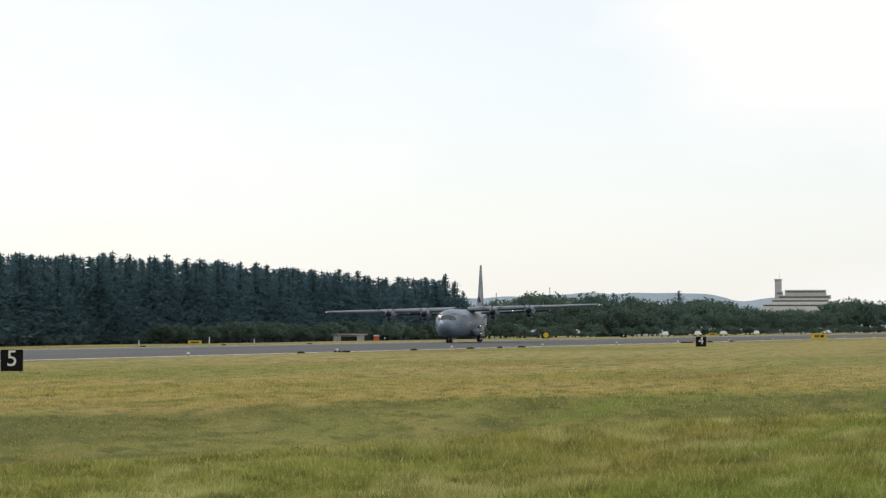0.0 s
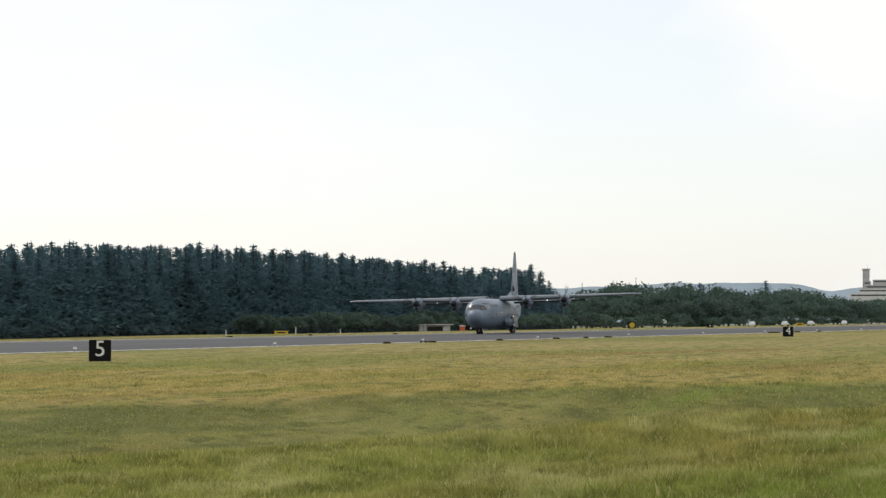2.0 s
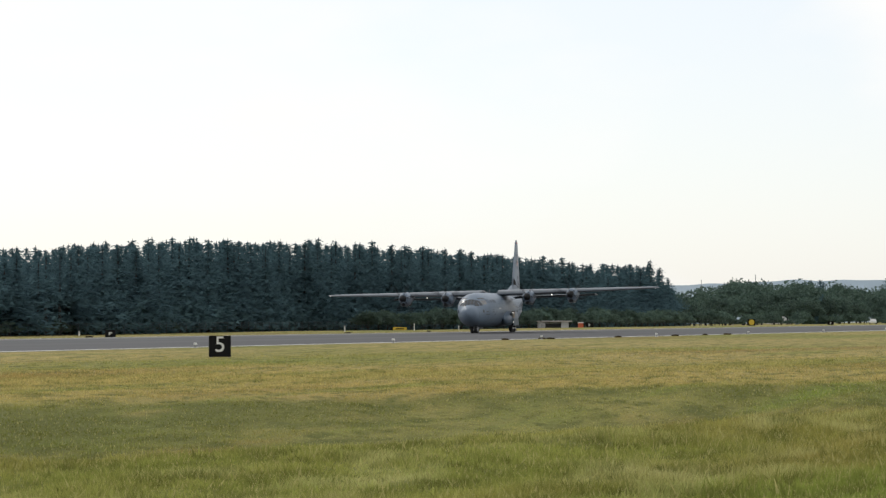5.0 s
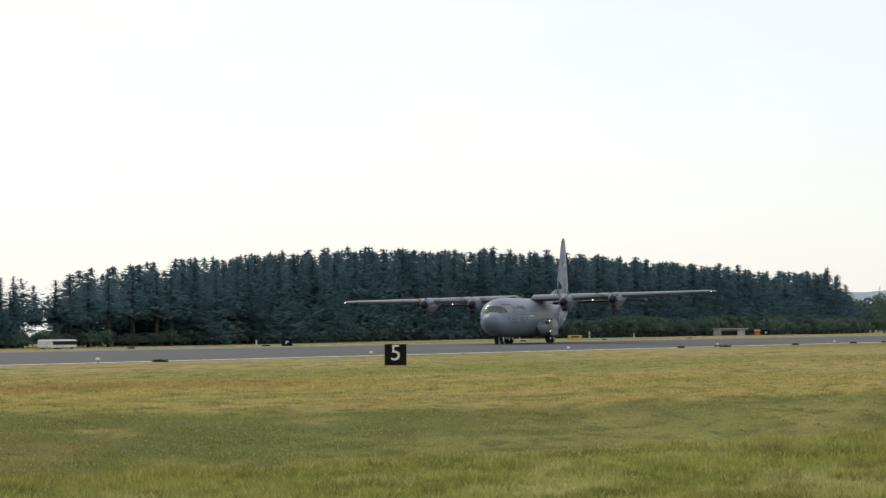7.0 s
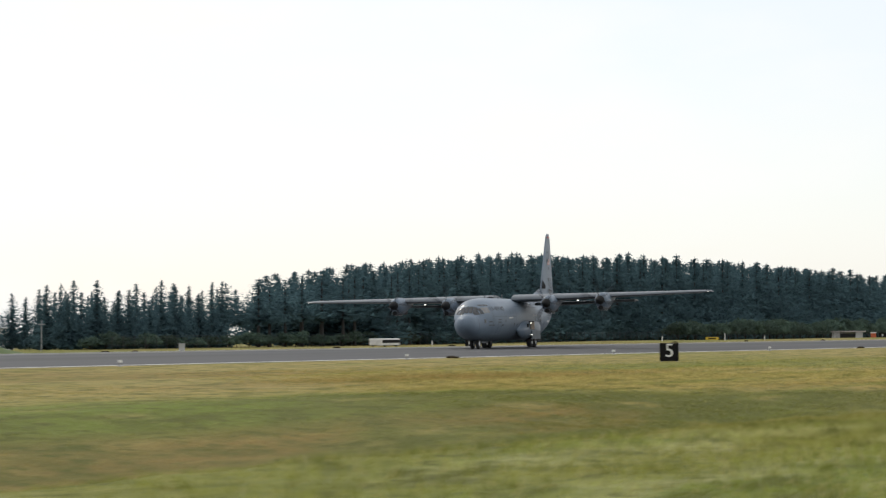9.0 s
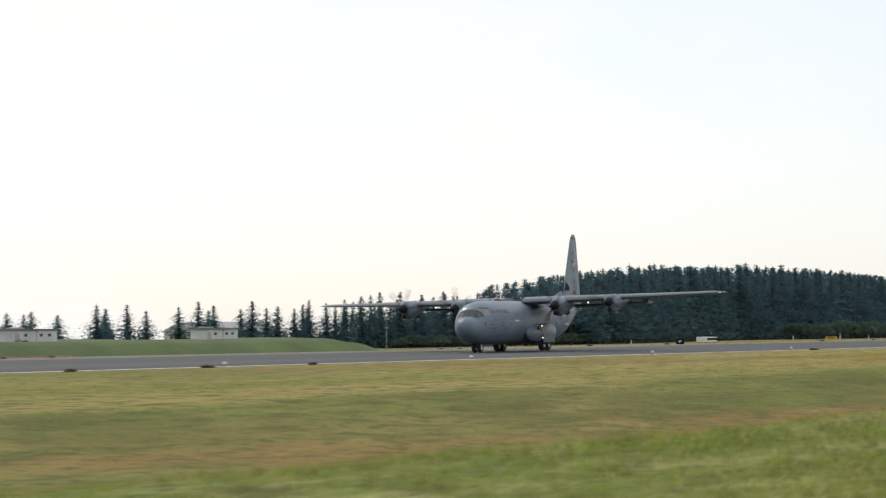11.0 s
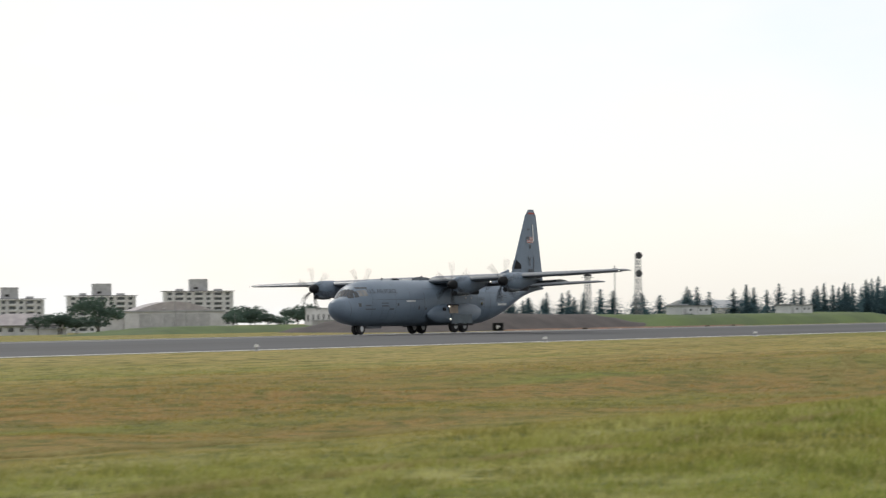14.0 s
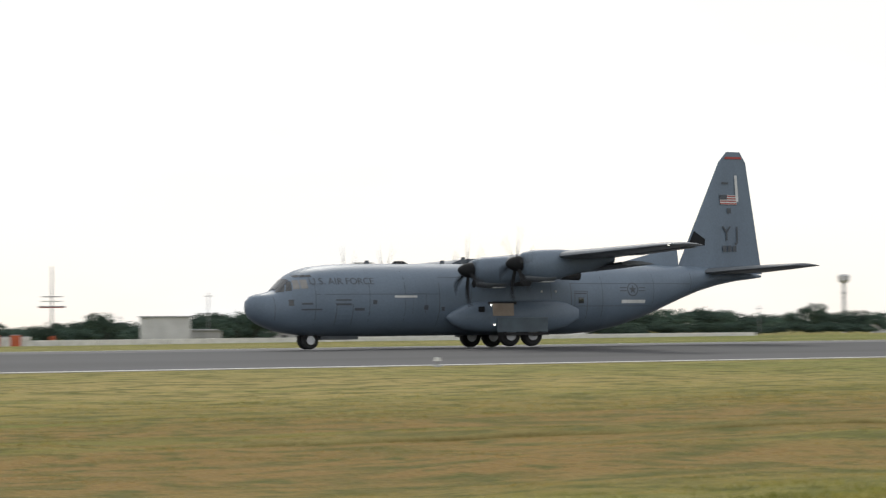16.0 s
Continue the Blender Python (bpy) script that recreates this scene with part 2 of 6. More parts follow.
GREEN_TURF, STRAW_TURF = (0.176, 0.214, 0.044), (0.375, 0.300, 0.112)
RUST_TURF, DARK_TURF = (0.275, 0.184, 0.064), (0.118, 0.126, 0.032)
SHADED_OLIVE_TURF, SEED_TURF = (0.134, 0.142, 0.038), (0.400, 0.385, 0.175)
TURF = turf_material()
BLADE = turf_material(True)
ASPHALT = material("runway_asphalt", (0.080, 0.080, 0.083), 0.85, second=(0.054, 0.054, 0.056), scale=0.09,
                   stretch=(0.08, 1, 1), fine=4.0, spec=0.3)
OLD_ASPHALT = material("older_asphalt", (0.150, 0.148, 0.147), 0.8, second=(0.098, 0.097, 0.097), scale=0.09, stretch=(0.08, 1, 1), fine=4.0, spec=0.3)
PALE_SEAM = material("bleached_seam", (0.26, 0.255, 0.25), 0.9, scale=0.3)
PAINT = material("white_marking", (0.78, 0.77, 0.74), 0.8, scale=1.5, second=(0.60, 0.59, 0.56))
CONCRETE = material("pale_concrete", (0.46, 0.46, 0.47), 0.9, second=(0.35, 0.35, 0.36), scale=0.7, vary=0.06)
WHITE_WALL = material("painted_wall", (0.64, 0.64, 0.65), 0.85, second=(0.52, 0.52, 0.53), scale=0.5, fine=6, vary=0.05)
TILE_ROOF = material("pinkish_roof", (0.45, 0.41, 0.41), 0.85, second=(0.34, 0.31, 0.315), scale=0.6, fine=5)
RUSTY_STAIR = material("rust_brown_paint", (0.17, 0.10, 0.085), 0.8, second=(0.11, 0.07, 0.065), scale=1.5)
GREY_ROOF = material("grey_roof", (0.38, 0.39, 0.40), 0.7, second=(0.30, 0.31, 0.32), scale=0.5, fine=5)
DARK_ROOF = material("dark_roof_edge", (0.17, 0.17, 0.17), 0.8)
PANE = material("dark_window_glass", (0.070, 0.080, 0.090), 0.12, spec=0.7)
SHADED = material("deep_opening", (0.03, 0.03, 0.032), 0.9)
SOIL = material("bare_soil", (0.075, 0.062, 0.058), 0.95, second=(0.050, 0.042, 0.040), scale=0.35, fine=2.5, bump=0.5)
RED_SOIL = material("reddish_soil", (0.22, 0.10, 0.06), 0.95, second=(0.12, 0.07, 0.05), scale=0.5, fine=3)
BANK_TURF = material("bank_turf", (0.085, 0.125, 0.030), 0.95, second=(0.055, 0.085, 0.024), scale=0.12, fine=3.0, bump=0.4)
# needle green made paler and bluer, with aerial haze painted in
HAZED_CONIFER = material("conifer_needles", (0.090, 0.152, 0.172), 0.95, second=(0.072, 0.124, 0.142), scale=0.5, vary=0.14, spec=0.0, thin=0.62)
LEAF = material("broad_leaves", (0.092, 0.138, 0.104), 0.85, second=(0.054, 0.088, 0.074), scale=0.6, vary=0.35, spec=0.2, thin=0.25)
BARK = material("bark", (0.045, 0.042, 0.040), 0.95, second=(0.030, 0.028, 0.028), scale=3)
STEEL = material("galvanised_steel", (0.30, 0.31, 0.32), 0.55, 0.6)
DARK_STEEL = material("dark_steel", (0.05, 0.052, 0.055), 0.6, 0.3)
BLACK_SIGN = material("black_sign_face", (0.010, 0.010, 0.011), 0.8, spec=0.1)
WHITE_SIGN = material("white_sign_figure", (0.70, 0.70, 0.68), 0.6)
YELLOW = material("yellow_sign_face", (0.62, 0.42, 0.03), 0.55)
ORANGE = material("orange_paint", (0.55, 0.12, 0.05), 0.6)
WHITE_CAR = material("white_car_paint", (0.72, 0.72, 0.72), 0.3, spec=0.6)
RUBBER = material("tyre_rubber", (0.018, 0.018, 0.019), 0.85)
# the haze of distance is painted into the hills' pale blue
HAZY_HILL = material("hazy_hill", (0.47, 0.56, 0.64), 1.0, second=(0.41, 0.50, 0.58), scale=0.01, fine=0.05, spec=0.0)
SKIN = material("grey_airframe_paint", (0.148, 0.194, 0.250), 0.42, second=(0.118, 0.155, 0.203), scale=0.55, fine=9.0,
                stretch=(1, 1, 0.35), spec=0.4, spread=(0.25, 0.7))
# airframe grey darkened all over to paint in the shade under the wing
SHADED_WING = material("dark_wing_paint", (0.105, 0.124, 0.145), 0.36, second=(0.080, 0.096, 0.114), scale=0.5, fine=8.0, spec=0.5)
JOINT = material("panel_joint", (0.088, 0.110, 0.140), 0.6)
DRY_BLADE = material("dry_straw", (0.42, 0.37, 0.17), 0.85, second=(0.33, 0.28, 0.12), scale=0.6, vary=0.25, island=True, spec=0.2, thin=0.35)
WEED = material("reddish_weed", (0.20, 0.135, 0.06), 0.9, second=(0.135, 0.115, 0.04), scale=0.6, vary=0.3, island=True, spec=0.2, thin=0.3)
DOOR_SKIN = material("bluish_door_paint", (0.110, 0.150, 0.180), 0.5, second=(0.085, 0.115, 0.140), scale=1.2)
DARK_SKIN = material("dark_grey_paint", (0.115, 0.130, 0.145), 0.55, scale=1.5)
BLACK_PAINT = material("black_rubber_boot", (0.014, 0.015, 0.017), 0.7, spec=0.2)
MARK = material("dark_stencil_grey", (0.075, 0.085, 0.10), 0.6)
PALE_MARK = material("pale_marking", (0.66, 0.67, 0.66), 0.6)
RED_MARK = material("red_marking", (0.40, 0.07, 0.06), 0.6)
TAN = material("tan_panel", (0.40, 0.32, 0.25), 0.7, scale=2)
HUB = material("white_wheel_hub", (0.70, 0.71, 0.72), 0.4, spec=0.5)
COCKPIT = material("cockpit_glass", (0.025, 0.03, 0.035), 0.06, spec=0.8)
# bronze side glass, its base colour lightened to paint in the reflected sky
SKY_GLARE_GLASS = material("bronze_side_glass", (0.24, 0.235, 0.225), 0.15, spec=0.8)
LAMP = glow("lit_lamp", (1.0, 0.95, 0.85), 3.0)


# ---- helpers of this scene ----
def part(name, bm, mat, parent=None, label=""):
    """Links a bmesh as one mesh object under a thing or a part."""
    me = bpy.data.meshes.new(name)
    bm.to_mesh(me)
    bm.free()
    me.materials.append(mat)
    ob = new(name, me)
    if parent is not None:
        ob.parent = parent
    if label:
        ob["label"] = label
    return ob


def smooth(ob, angle=0.7):
    me = ob.data
    me.polygons.foreach_set("use_smooth", [True] * len(me.polygons))
    me.set_sharp_from_angle(angle=angle)
    return ob


def np_mesh(name, verts, faces, mat, parent=None, label=""):
    me = bpy.data.meshes.new(name)
    me.from_pydata(np.asarray(verts).tolist(), [], np.asarray(faces).tolist() if not isinstance(faces, list) else faces)
    me.materials.append(mat)
    ob = new(name, me)
    if parent is not None:
        ob.parent = parent
    if label:
        ob["label"] = label
    return ob


def box(x0, x1, y0, y1, z0, z1, bm=None, bevel=0.0):
    bm = bm or bmesh.new()
    made = bmesh.ops.create_cube(bm, size=1)["verts"]
    for v in made:
        v.co = Vector(((x0 + x1) / 2 + v.co.x * (x1 - x0), (y0 + y1) / 2 + v.co.y * (y1 - y0), (z0 + z1) / 2 + v.co.z * (z1 - z0)))
    if bevel:
        es = {e for v in made for e in v.link_edges}
        bmesh.ops.bevel(bm, geom=list(es), offset=bevel, segments=2, affect="EDGES", profile=0.6)
    return bm


def tube(p, q, r0, r1=None, n=10, bm=None, caps=True):
    bm = bm or bmesh.new()
    p, q = Vector(p), Vector(q)
    rot = (q - p).to_track_quat("Z", "Y").to_matrix().to_4x4()
    bmesh.ops.create_cone(bm, cap_ends=caps, segments=n, radius1=r0, radius2=r0 if r1 is None else r1, depth=(q - p).length,
                          matrix=Matrix.Translation((p + q) / 2) @ rot)
    return bm


def thing(name, label, category, m=None, group="", kind=""):
    ob = tagged(new(name), label, category, group, kind)
    if m is not None:
        ob.matrix_basis = m
    return ob


def glyph(text, size, mat, name, parent, m, thick=0.012, align="CENTER"):
    """Raised lettering in the built-in font, lying in its own xy plane, at pose m."""
    cu = bpy.data.curves.new(name, "FONT")
    cu.body, cu.size, cu.extrude, cu.align_x, cu.align_y = text, size, thick, align, "CENTER"
    tmp = new("tmp_text", cu)
    me = bpy.data.meshes.new_from_object(tmp)
    bpy.data.objects.remove(tmp)
    me.materials.clear()
    me.materials.append(mat)
    ob = new(name, me)
    ob.parent = parent
    ob.matrix_basis = m
    return ob


FALL = ((118, 0.0), (150, -0.42), (185, -0.58), (230, -1.5), (1230, -14.0), (4800, -45.0))


def along(table, x):
    """Linear reading of a table of (x, value)."""
    for (x0, v0), (x1, v1) in zip(table, table[1:]):
        if x < x1:
            return v0 + (v1 - v0) * max(0.0, (x - x0) / (x1 - x0))
    return table[-1][1]


def ground_z(y):
    return along(FALL, y)


LIP = ((60, 48), (160, 47), (200, 45), (255, 40), (269, 35), (280, 26), (301, 16), (340, 4))
RIDGE = ((60, 24), (150, 21), (233, 21), (250, 15), (300, 2), (340, -10))
SWALE = ((30, 0.12), (110, 0.55), (165, 1.05), (240, 1.2))


def relief(x, y):
    """A swale runs between a tussocky near ridge and the crisp lip of the mown field."""
    z = ground_z(y)
    if y < 84:
        k = min(1.0, (84 - y) / 14)
        deep = along(SWALE, x)
        near = along(RIDGE, x) + 1.3 * noise.noise(Vector((x * 0.05, 0.4, 2.0)))
        far = along(LIP, x) + 0.7 * noise.noise(Vector((x * 0.06, 3.4, 6.0)))
        u = (y - near) / (far - near)
        if 0 < u < 1:
            w = max(0.0, (u - 0.45) / 0.55)
            fall = min(1.0, u / 0.25)
            z -= deep * (1 - 0.6 * w - 0.4 * w * w * (3 - 2 * w)) * fall * fall * (3 - 2 * fall)
            z += 0.16 * min(1.0, 4 * u, 4 - 4 * u) * noise.noise(Vector((x * 0.13, y * 0.22, 4.1)))
        z += 0.14 * deep * math.exp(-((y - near) / 2.5) ** 2)
        z -= 0.35 * math.exp(-((x - 240) / 6) ** 2 - ((y - 25) / 3.0) ** 2)
        z += 0.14 * k * noise.noise(Vector((x * 0.022, y * 0.06, 3.1))) + 0.07 * k * noise.noise(Vector((x * 0.09, y * 0.16, 9.7)))
        z += (0.04 if y > far else 0.06) * k * noise.noise(Vector((x * 0.5, y * 0.6, 1.7))) - 0.06 * k
    elif 149.5 < y < 420:
        z += 0.10 * noise.noise(Vector((x * 0.03, y * 0.05, 5.5)))
    return z


RUN_NEAR, RUN_FAR = 84.0, 149.0


# ---- ground and runway ----
def build_ground():
    xs = np.unique(np.concatenate([np.linspace(-3500, -300, 12), np.linspace(-300, 0, 16), np.arange(0, 340, 1.25), np.arange(340, 430, 3.0),
                                   np.linspace(430, 1000, 30), np.linspace(1000, 4800, 20)]))
    ys = np.unique(np.concatenate([np.linspace(-3000, -200, 10), np.linspace(-200, 8, 12), np.arange(8, 56, 0.6), np.arange(56, 83.8, 1.3), [83.9, 84.1],
                                   np.arange(87, 149, 6), [148.9, 149.1], np.arange(152, 260, 6), np.linspace(260, 760, 26),
                                   np.linspace(800, 4800, 14)]))
    verts = []
    for y in ys:
        under = RUN_NEAR < y < RUN_FAR
        for x in xs:
            verts.append((x, y, ground_z(y) - 0.12 if under else relief(x, y)))
    n = len(xs)
    faces = [(j * n + i, j * n + i + 1, (j + 1) * n + i + 1, (j + 1) * n + i) for j in range(len(ys) - 1) for i in range(n - 1)]
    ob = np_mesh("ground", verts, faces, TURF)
    ob.data.polygons.foreach_set("use_smooth", [True] * len(ob.data.polygons))
    return tagged(ob, "mown airfield turf in green, straw and rusty drifts", "ground", kind="structure")


def build_runway():
    ys = [RUN_NEAR, 94, 104, 111, 118, 125, 133, 141, RUN_FAR]
    xs = list(range(-700, 2301, 50))
    verts = [(x, y, ground_z(y)) for y in ys for x in xs] + [(x, y, -1.2) for y in (ys[0], ys[-1]) for x in xs]
    n = len(xs)
    faces = [(j * n + i, j * n + i + 1, (j + 1) * n + i + 1, (j + 1) * n + i) for j in range(len(ys) - 1) for i in range(n - 1)]
    lo = len(ys) * n
    faces += [(lo + i, lo + i + 1, i + 1, i) for i in range(n - 1)]
    top = (len(ys) - 1) * n
    faces += [(top + i, top + i + 1, lo + n + i + 1, lo + n + i) for i in range(n - 1)]
    runway = tagged(np_mesh("runway", verts, faces, ASPHALT), "grey asphalt runway with pale edge lines", "runway", kind="structure")
    for y0, y1 in ((84.5, 85.3), (146.2, 147.2)):
        line = [(x, y, ground_z(y) + 0.006) for y in (y0, y1) for x in xs]
        np_mesh("edge_line", line, [(i, i + 1, n + i + 1, n + i) for i in range(n - 1)], PAINT, runway, "worn white edge line")
    # the far half is older and paler, parted by a bleached seam
    for y0, y1, mat in ((124.0, 124.7, PALE_SEAM), (124.7, 146.2, OLD_ASPHALT)):
        lane = [(x, y, ground_z(y) + 0.004) for y in (y0, (y0 + y1) / 2, y1) for x in xs]
        np_mesh("paving_lane", lane, [(j * n + i, j * n + i + 1, (j + 1) * n + i + 1, (j + 1) * n + i) for j in range(2) for i in range(n - 1)], mat, runway, "older paler asphalt lane")
    return runway


build_ground()
build_runway()


def blade_mesh(name, px, py, tall, wide, rng, mat, label, blades=2, lean_by=0.45):
    """Loose upright triangles rooted in the turf."""
    pz = np.array([relief(x, y) for x, y in zip(px, py)])
    verts, n = [], len(px)
    for k in range(blades):
        a = rng.uniform(0, 2 * np.pi, n)
        w = wide * (0.7 + 0.6 * rng.random(n))
        lean = rng.normal(0, lean_by, (n, 2)) * tall[:, None]
        ox, oy = px + rng.normal(0, 0.05, n), py + rng.normal(0, 0.05, n)
        dx, dy = np.cos(a) * w, np.sin(a) * w
        verts.append(np.stack([np.stack([ox - dx, oy - dy, pz - 0.02], 1), np.stack([ox + dx, oy + dy, pz - 0.02], 1),
                               np.stack([ox + lean[:, 0], oy + lean[:, 1], pz + tall * rng.uniform(0.7, 1.2, n)], 1)], 1))
    v = np.concatenate(verts).reshape(-1, 3)
    me = bpy.data.meshes.new(name)
    me.vertices.add(len(v))
    me.vertices.foreach_set("co", v.astype(np.float32).ravel())
    me.loops.add(len(v))
    me.loops.foreach_set("vertex_index", np.arange(len(v), dtype=np.int32))
    me.polygons.add(len(v) // 3)
    me.polygons.foreach_set("loop_start", np.arange(0, len(v), 3, dtype=np.int32))
    me.update()
    me.validate()
    me.materials.append(mat)
    return tagged(new(name, me), label, "grass", kind="stuff")


def build_turf_blades():
    """Standing grass of the near turf, thick close by and thinner further out."""
    rng = np.random.default_rng(7)
    fields = []
    for ox, yaw0, yaw1, d0, d1, m in ((205.0, 46.0, 82.0, 24.0, 190.0, 800000), (0.0, 16.0, 72.0, 22.0, 120.0, 240000)):
        # density falls with distance from the spectators' stand
        d = d0 * (d1 / d0) ** rng.random(m)
        yaw = np.radians(rng.uniform(yaw0, yaw1, m) + rng.normal(0, 2.0, m))
        fields.append(np.stack([ox + np.sin(yaw) * d, np.cos(yaw) * d, np.clip(d / 38, 0.75, 2.6)], 1)[rng.random(m) > np.clip((d - 0.42 * d1) / (0.58 * d1), 0, 1) ** 0.7])
    m = 300000
    fields.append(np.stack([rng.uniform(35, 250, m), 9 + 66 * rng.random(m) ** 1.4, np.full(m, 1.7)], 1))
    px, py, sc = np.concatenate(fields).T
    keep = (py > 3) & (py < 72 + rng.normal(0, 5, len(py)))
    px, py, sc = px[keep], py[keep], sc[keep]
    # taller tussocks gather in drifts, and stand high on the near ridge
    drift = np.array([noise.noise(Vector((x * 0.05, y * 0.16, 2.2))) + 0.6 * noise.noise(Vector((x * 0.5, y * 0.9, 7.2))) for x, y in zip(px, py)])
    clump = np.array([noise.noise(Vector((x * 0.75, y * 0.75, 5.2))) + 0.5 * noise.noise(Vector((x * 0.2, y * 0.3, 1.2))) for x, y in zip(px, py)])
    crest = np.clip((np.interp(px, *zip(*RIDGE)) + 3 - py) / 4, 0, 1)
    mown = np.clip((py - np.interp(px, *zip(*LIP))) / 3, 0, 1)
    low = 1 - 0.6 * mown - 0.6 * (1 - crest) * (1 - mown)
    tall = sc * (0.045 + 0.06 * np.clip(drift + 0.30, 0, 1.4)) * low + crest * (0.02 + 0.15 * np.clip(clump + 0.10, 0, 1))
    tall *= rng.uniform(0.6, 1.4, len(px)) * np.clip((82 - py) / 22, 0.10, 1)
    blade_mesh("grass", px, py, tall, 0.0095 * sc * (1 + 0.5 * crest), rng, BLADE, "short green and straw-coloured standing grass", 1, 0.5)
    # pale tracks of dry straw and a hollow of reddish weeds
    ex, ey, ew = [], [], []
    for line, wide in TRACKS:
        for (x0, y0), (x1, y1) in zip(line, line[1:]):
            m = int(math.hypot(x1 - x0, y1 - y0) * 220 * wide)
            u = rng.random(m)
            keep = np.array([noise.noise(Vector(((x0 + (x1 - x0) * q) * 0.35, y0 * 0.2, 4.4))) for q in u]) > rng.uniform(-0.5, 0.15, m)
            side = rng.normal(0, 0.12 * wide, m)
            bow = np.sin((x0 + (x1 - x0) * u) * 0.45) * 0.16
            ex.append((x0 + (x1 - x0) * u)[keep])
            ey.append((y0 + (y1 - y0) * u + side + bow)[keep])
    ex, ey = np.concatenate(ex), np.concatenate(ey)
    blade_mesh("dry_grass", ex, ey, rng.uniform(0.04, 0.11, len(ex)), np.full(len(ex), 0.012), rng, DRY_BLADE, "pale dry straw lying along old mower tracks", 2, 0.9)
    m = 5000
    wx, wy = rng.normal(240, 4.5, m), rng.normal(25.5, 1.6, m)
    blade_mesh("weeds", wx, wy, rng.uniform(0.03, 0.10, m), np.full(m, 0.014), rng, WEED, "reddish-brown weeds in the damp hollow", 2, 0.4)


TRACKS = ((((61.9, 30.4), (70.6, 33.2), (90, 41.2), (110.3, 49.9)), 1.0), (((20, 20.2), (26, 20.2), (31, 20.6), (42, 21.2), (51, 22.2), (66, 21.6), (82, 21.0)), 0.9),
          (((24, 28.0), (28.9, 28.2), (34.7, 28.3), (44, 28.9)), 0.9), (((14, 38.6), (20, 38.9), (31, 39.7), (44, 40.5)), 1.1),
          (((124, 28.5), (138, 36.4), (153, 45.0)), 0.6))


build_turf_blades()


# ---- the transport aeroplane: x runs aft from 15 m behind the nose, the left wing points to -y ----
STATIONS = ((0.0, 2.28, 2.42, 0.05), (0.08, 1.98, 2.72, 0.34), (0.3, 1.68, 2.92, 0.62), (0.7, 1.42, 3.06, 0.88), (1.2, 1.20, 3.14, 1.10),
            (1.55, 1.08, 3.24, 1.25), (1.8, 1.01, 3.46, 1.36), (2.2, 0.93, 3.86, 1.53), (2.6, 0.87, 4.16, 1.67), (3.1, 0.80, 4.38, 1.82),
            (3.8, 0.75, 4.55, 1.97), (4.8, 0.71, 4.66, 2.08), (6.0, 0.69, 4.72, 2.14), (8.0, 0.69, 4.74, 2.15), (20.5, 0.69, 4.74, 2.15),
            (22.0, 0.80, 4.74, 2.13), (23.5, 1.08, 4.74, 2.06), (25.0, 1.50, 4.73, 1.93), (26.5, 2.04, 4.72, 1.72), (28.0, 2.62, 4.70, 1.44),
            (29.5, 3.14, 4.62, 1.12), (31.0, 3.52, 4.50, 0.80), (32.5, 3.78, 4.36, 0.50), (33.8, 3.92, 4.24, 0.28), (34.4, 4.0, 4.14, 0.08))
SHAPE = 2.25


def hull(a):
    st = np.array(STATIONS)
    return [float(np.interp(a, st[:, 0], st[:, k])) for k in (1, 2, 3)]


def hull_y(a, z):
    lo, hi, w = hull(a)
    u = min(1.0, abs((z - (lo + hi) / 2) / ((hi - lo) / 2)))
    return w * (1 - u ** SHAPE) ** (1 / SHAPE)


def loft(rings, closed=True):
    bm = bmesh.new()
    rows = [[bm.verts.new(p) for p in ring] for ring in rings]
    n = len(rows[0])
    for r, s in zip(rows, rows[1:]):
        for i in range(n if closed else n - 1):
            bm.faces.new((r[i], r[(i + 1) % n], s[(i + 1) % n], s[i]))
    if closed:
        bm.faces.new(rows[0][::-1])
        bm.faces.new(rows[-1])
    bmesh.ops.recalc_face_normals(bm, faces=bm.faces)
    return bm


def hull_ring(a, n=40):
    lo, hi, w = hull(a)
    ring = []
    for i in range(n):
        t = 2 * math.pi * i / n
        c, s = math.cos(t), math.sin(t)
        ring.append((a - 15, w * math.copysign(abs(c) ** (2 / SHAPE), c),
                     (lo + hi) / 2 + (hi - lo) / 2 * math.copysign(abs(s) ** (2 / SHAPE), s)))
    return ring


def on_hull(points, side, lift=0.012):
    """Points (a, z) laid on the side of the hull."""
    return [(a - 15, side * (hull_y(a, z) + lift), z) for a, z in points]


def hull_patch(name, corners, mat, parent, side, lift=0.012, n=6, label=""):
    """A four-cornered panel (a, z) that follows the hull."""
    (a0, z0), (a1, z1), (a2, z2), (a3, z3) = corners
    verts = []
    for j in range(n + 1):
        v = j / n
        for i in range(n + 1):
            u = i / n
            a = (a0 * (1 - u) + a1 * u) * (1 - v) + (a3 * (1 - u) + a2 * u) * v
            z = (z0 * (1 - u) + z1 * u) * (1 - v) + (z3 * (1 - u) + z2 * u) * v
            verts.append((a - 15, side * (hull_y(a, z) + lift), z))
    m = n + 1
    faces = [(j * m + i, j * m + i + 1, (j + 1) * m + i + 1, (j + 1) * m + i) for j in range(n) for i in range(n)]
    ob = np_mesh(name, verts, faces, mat, parent, label)
    return ob


def bent(ob, place):
    for v in ob.data.vertices:
        v.co = place(v.co)
    ob.data.update()
    return ob


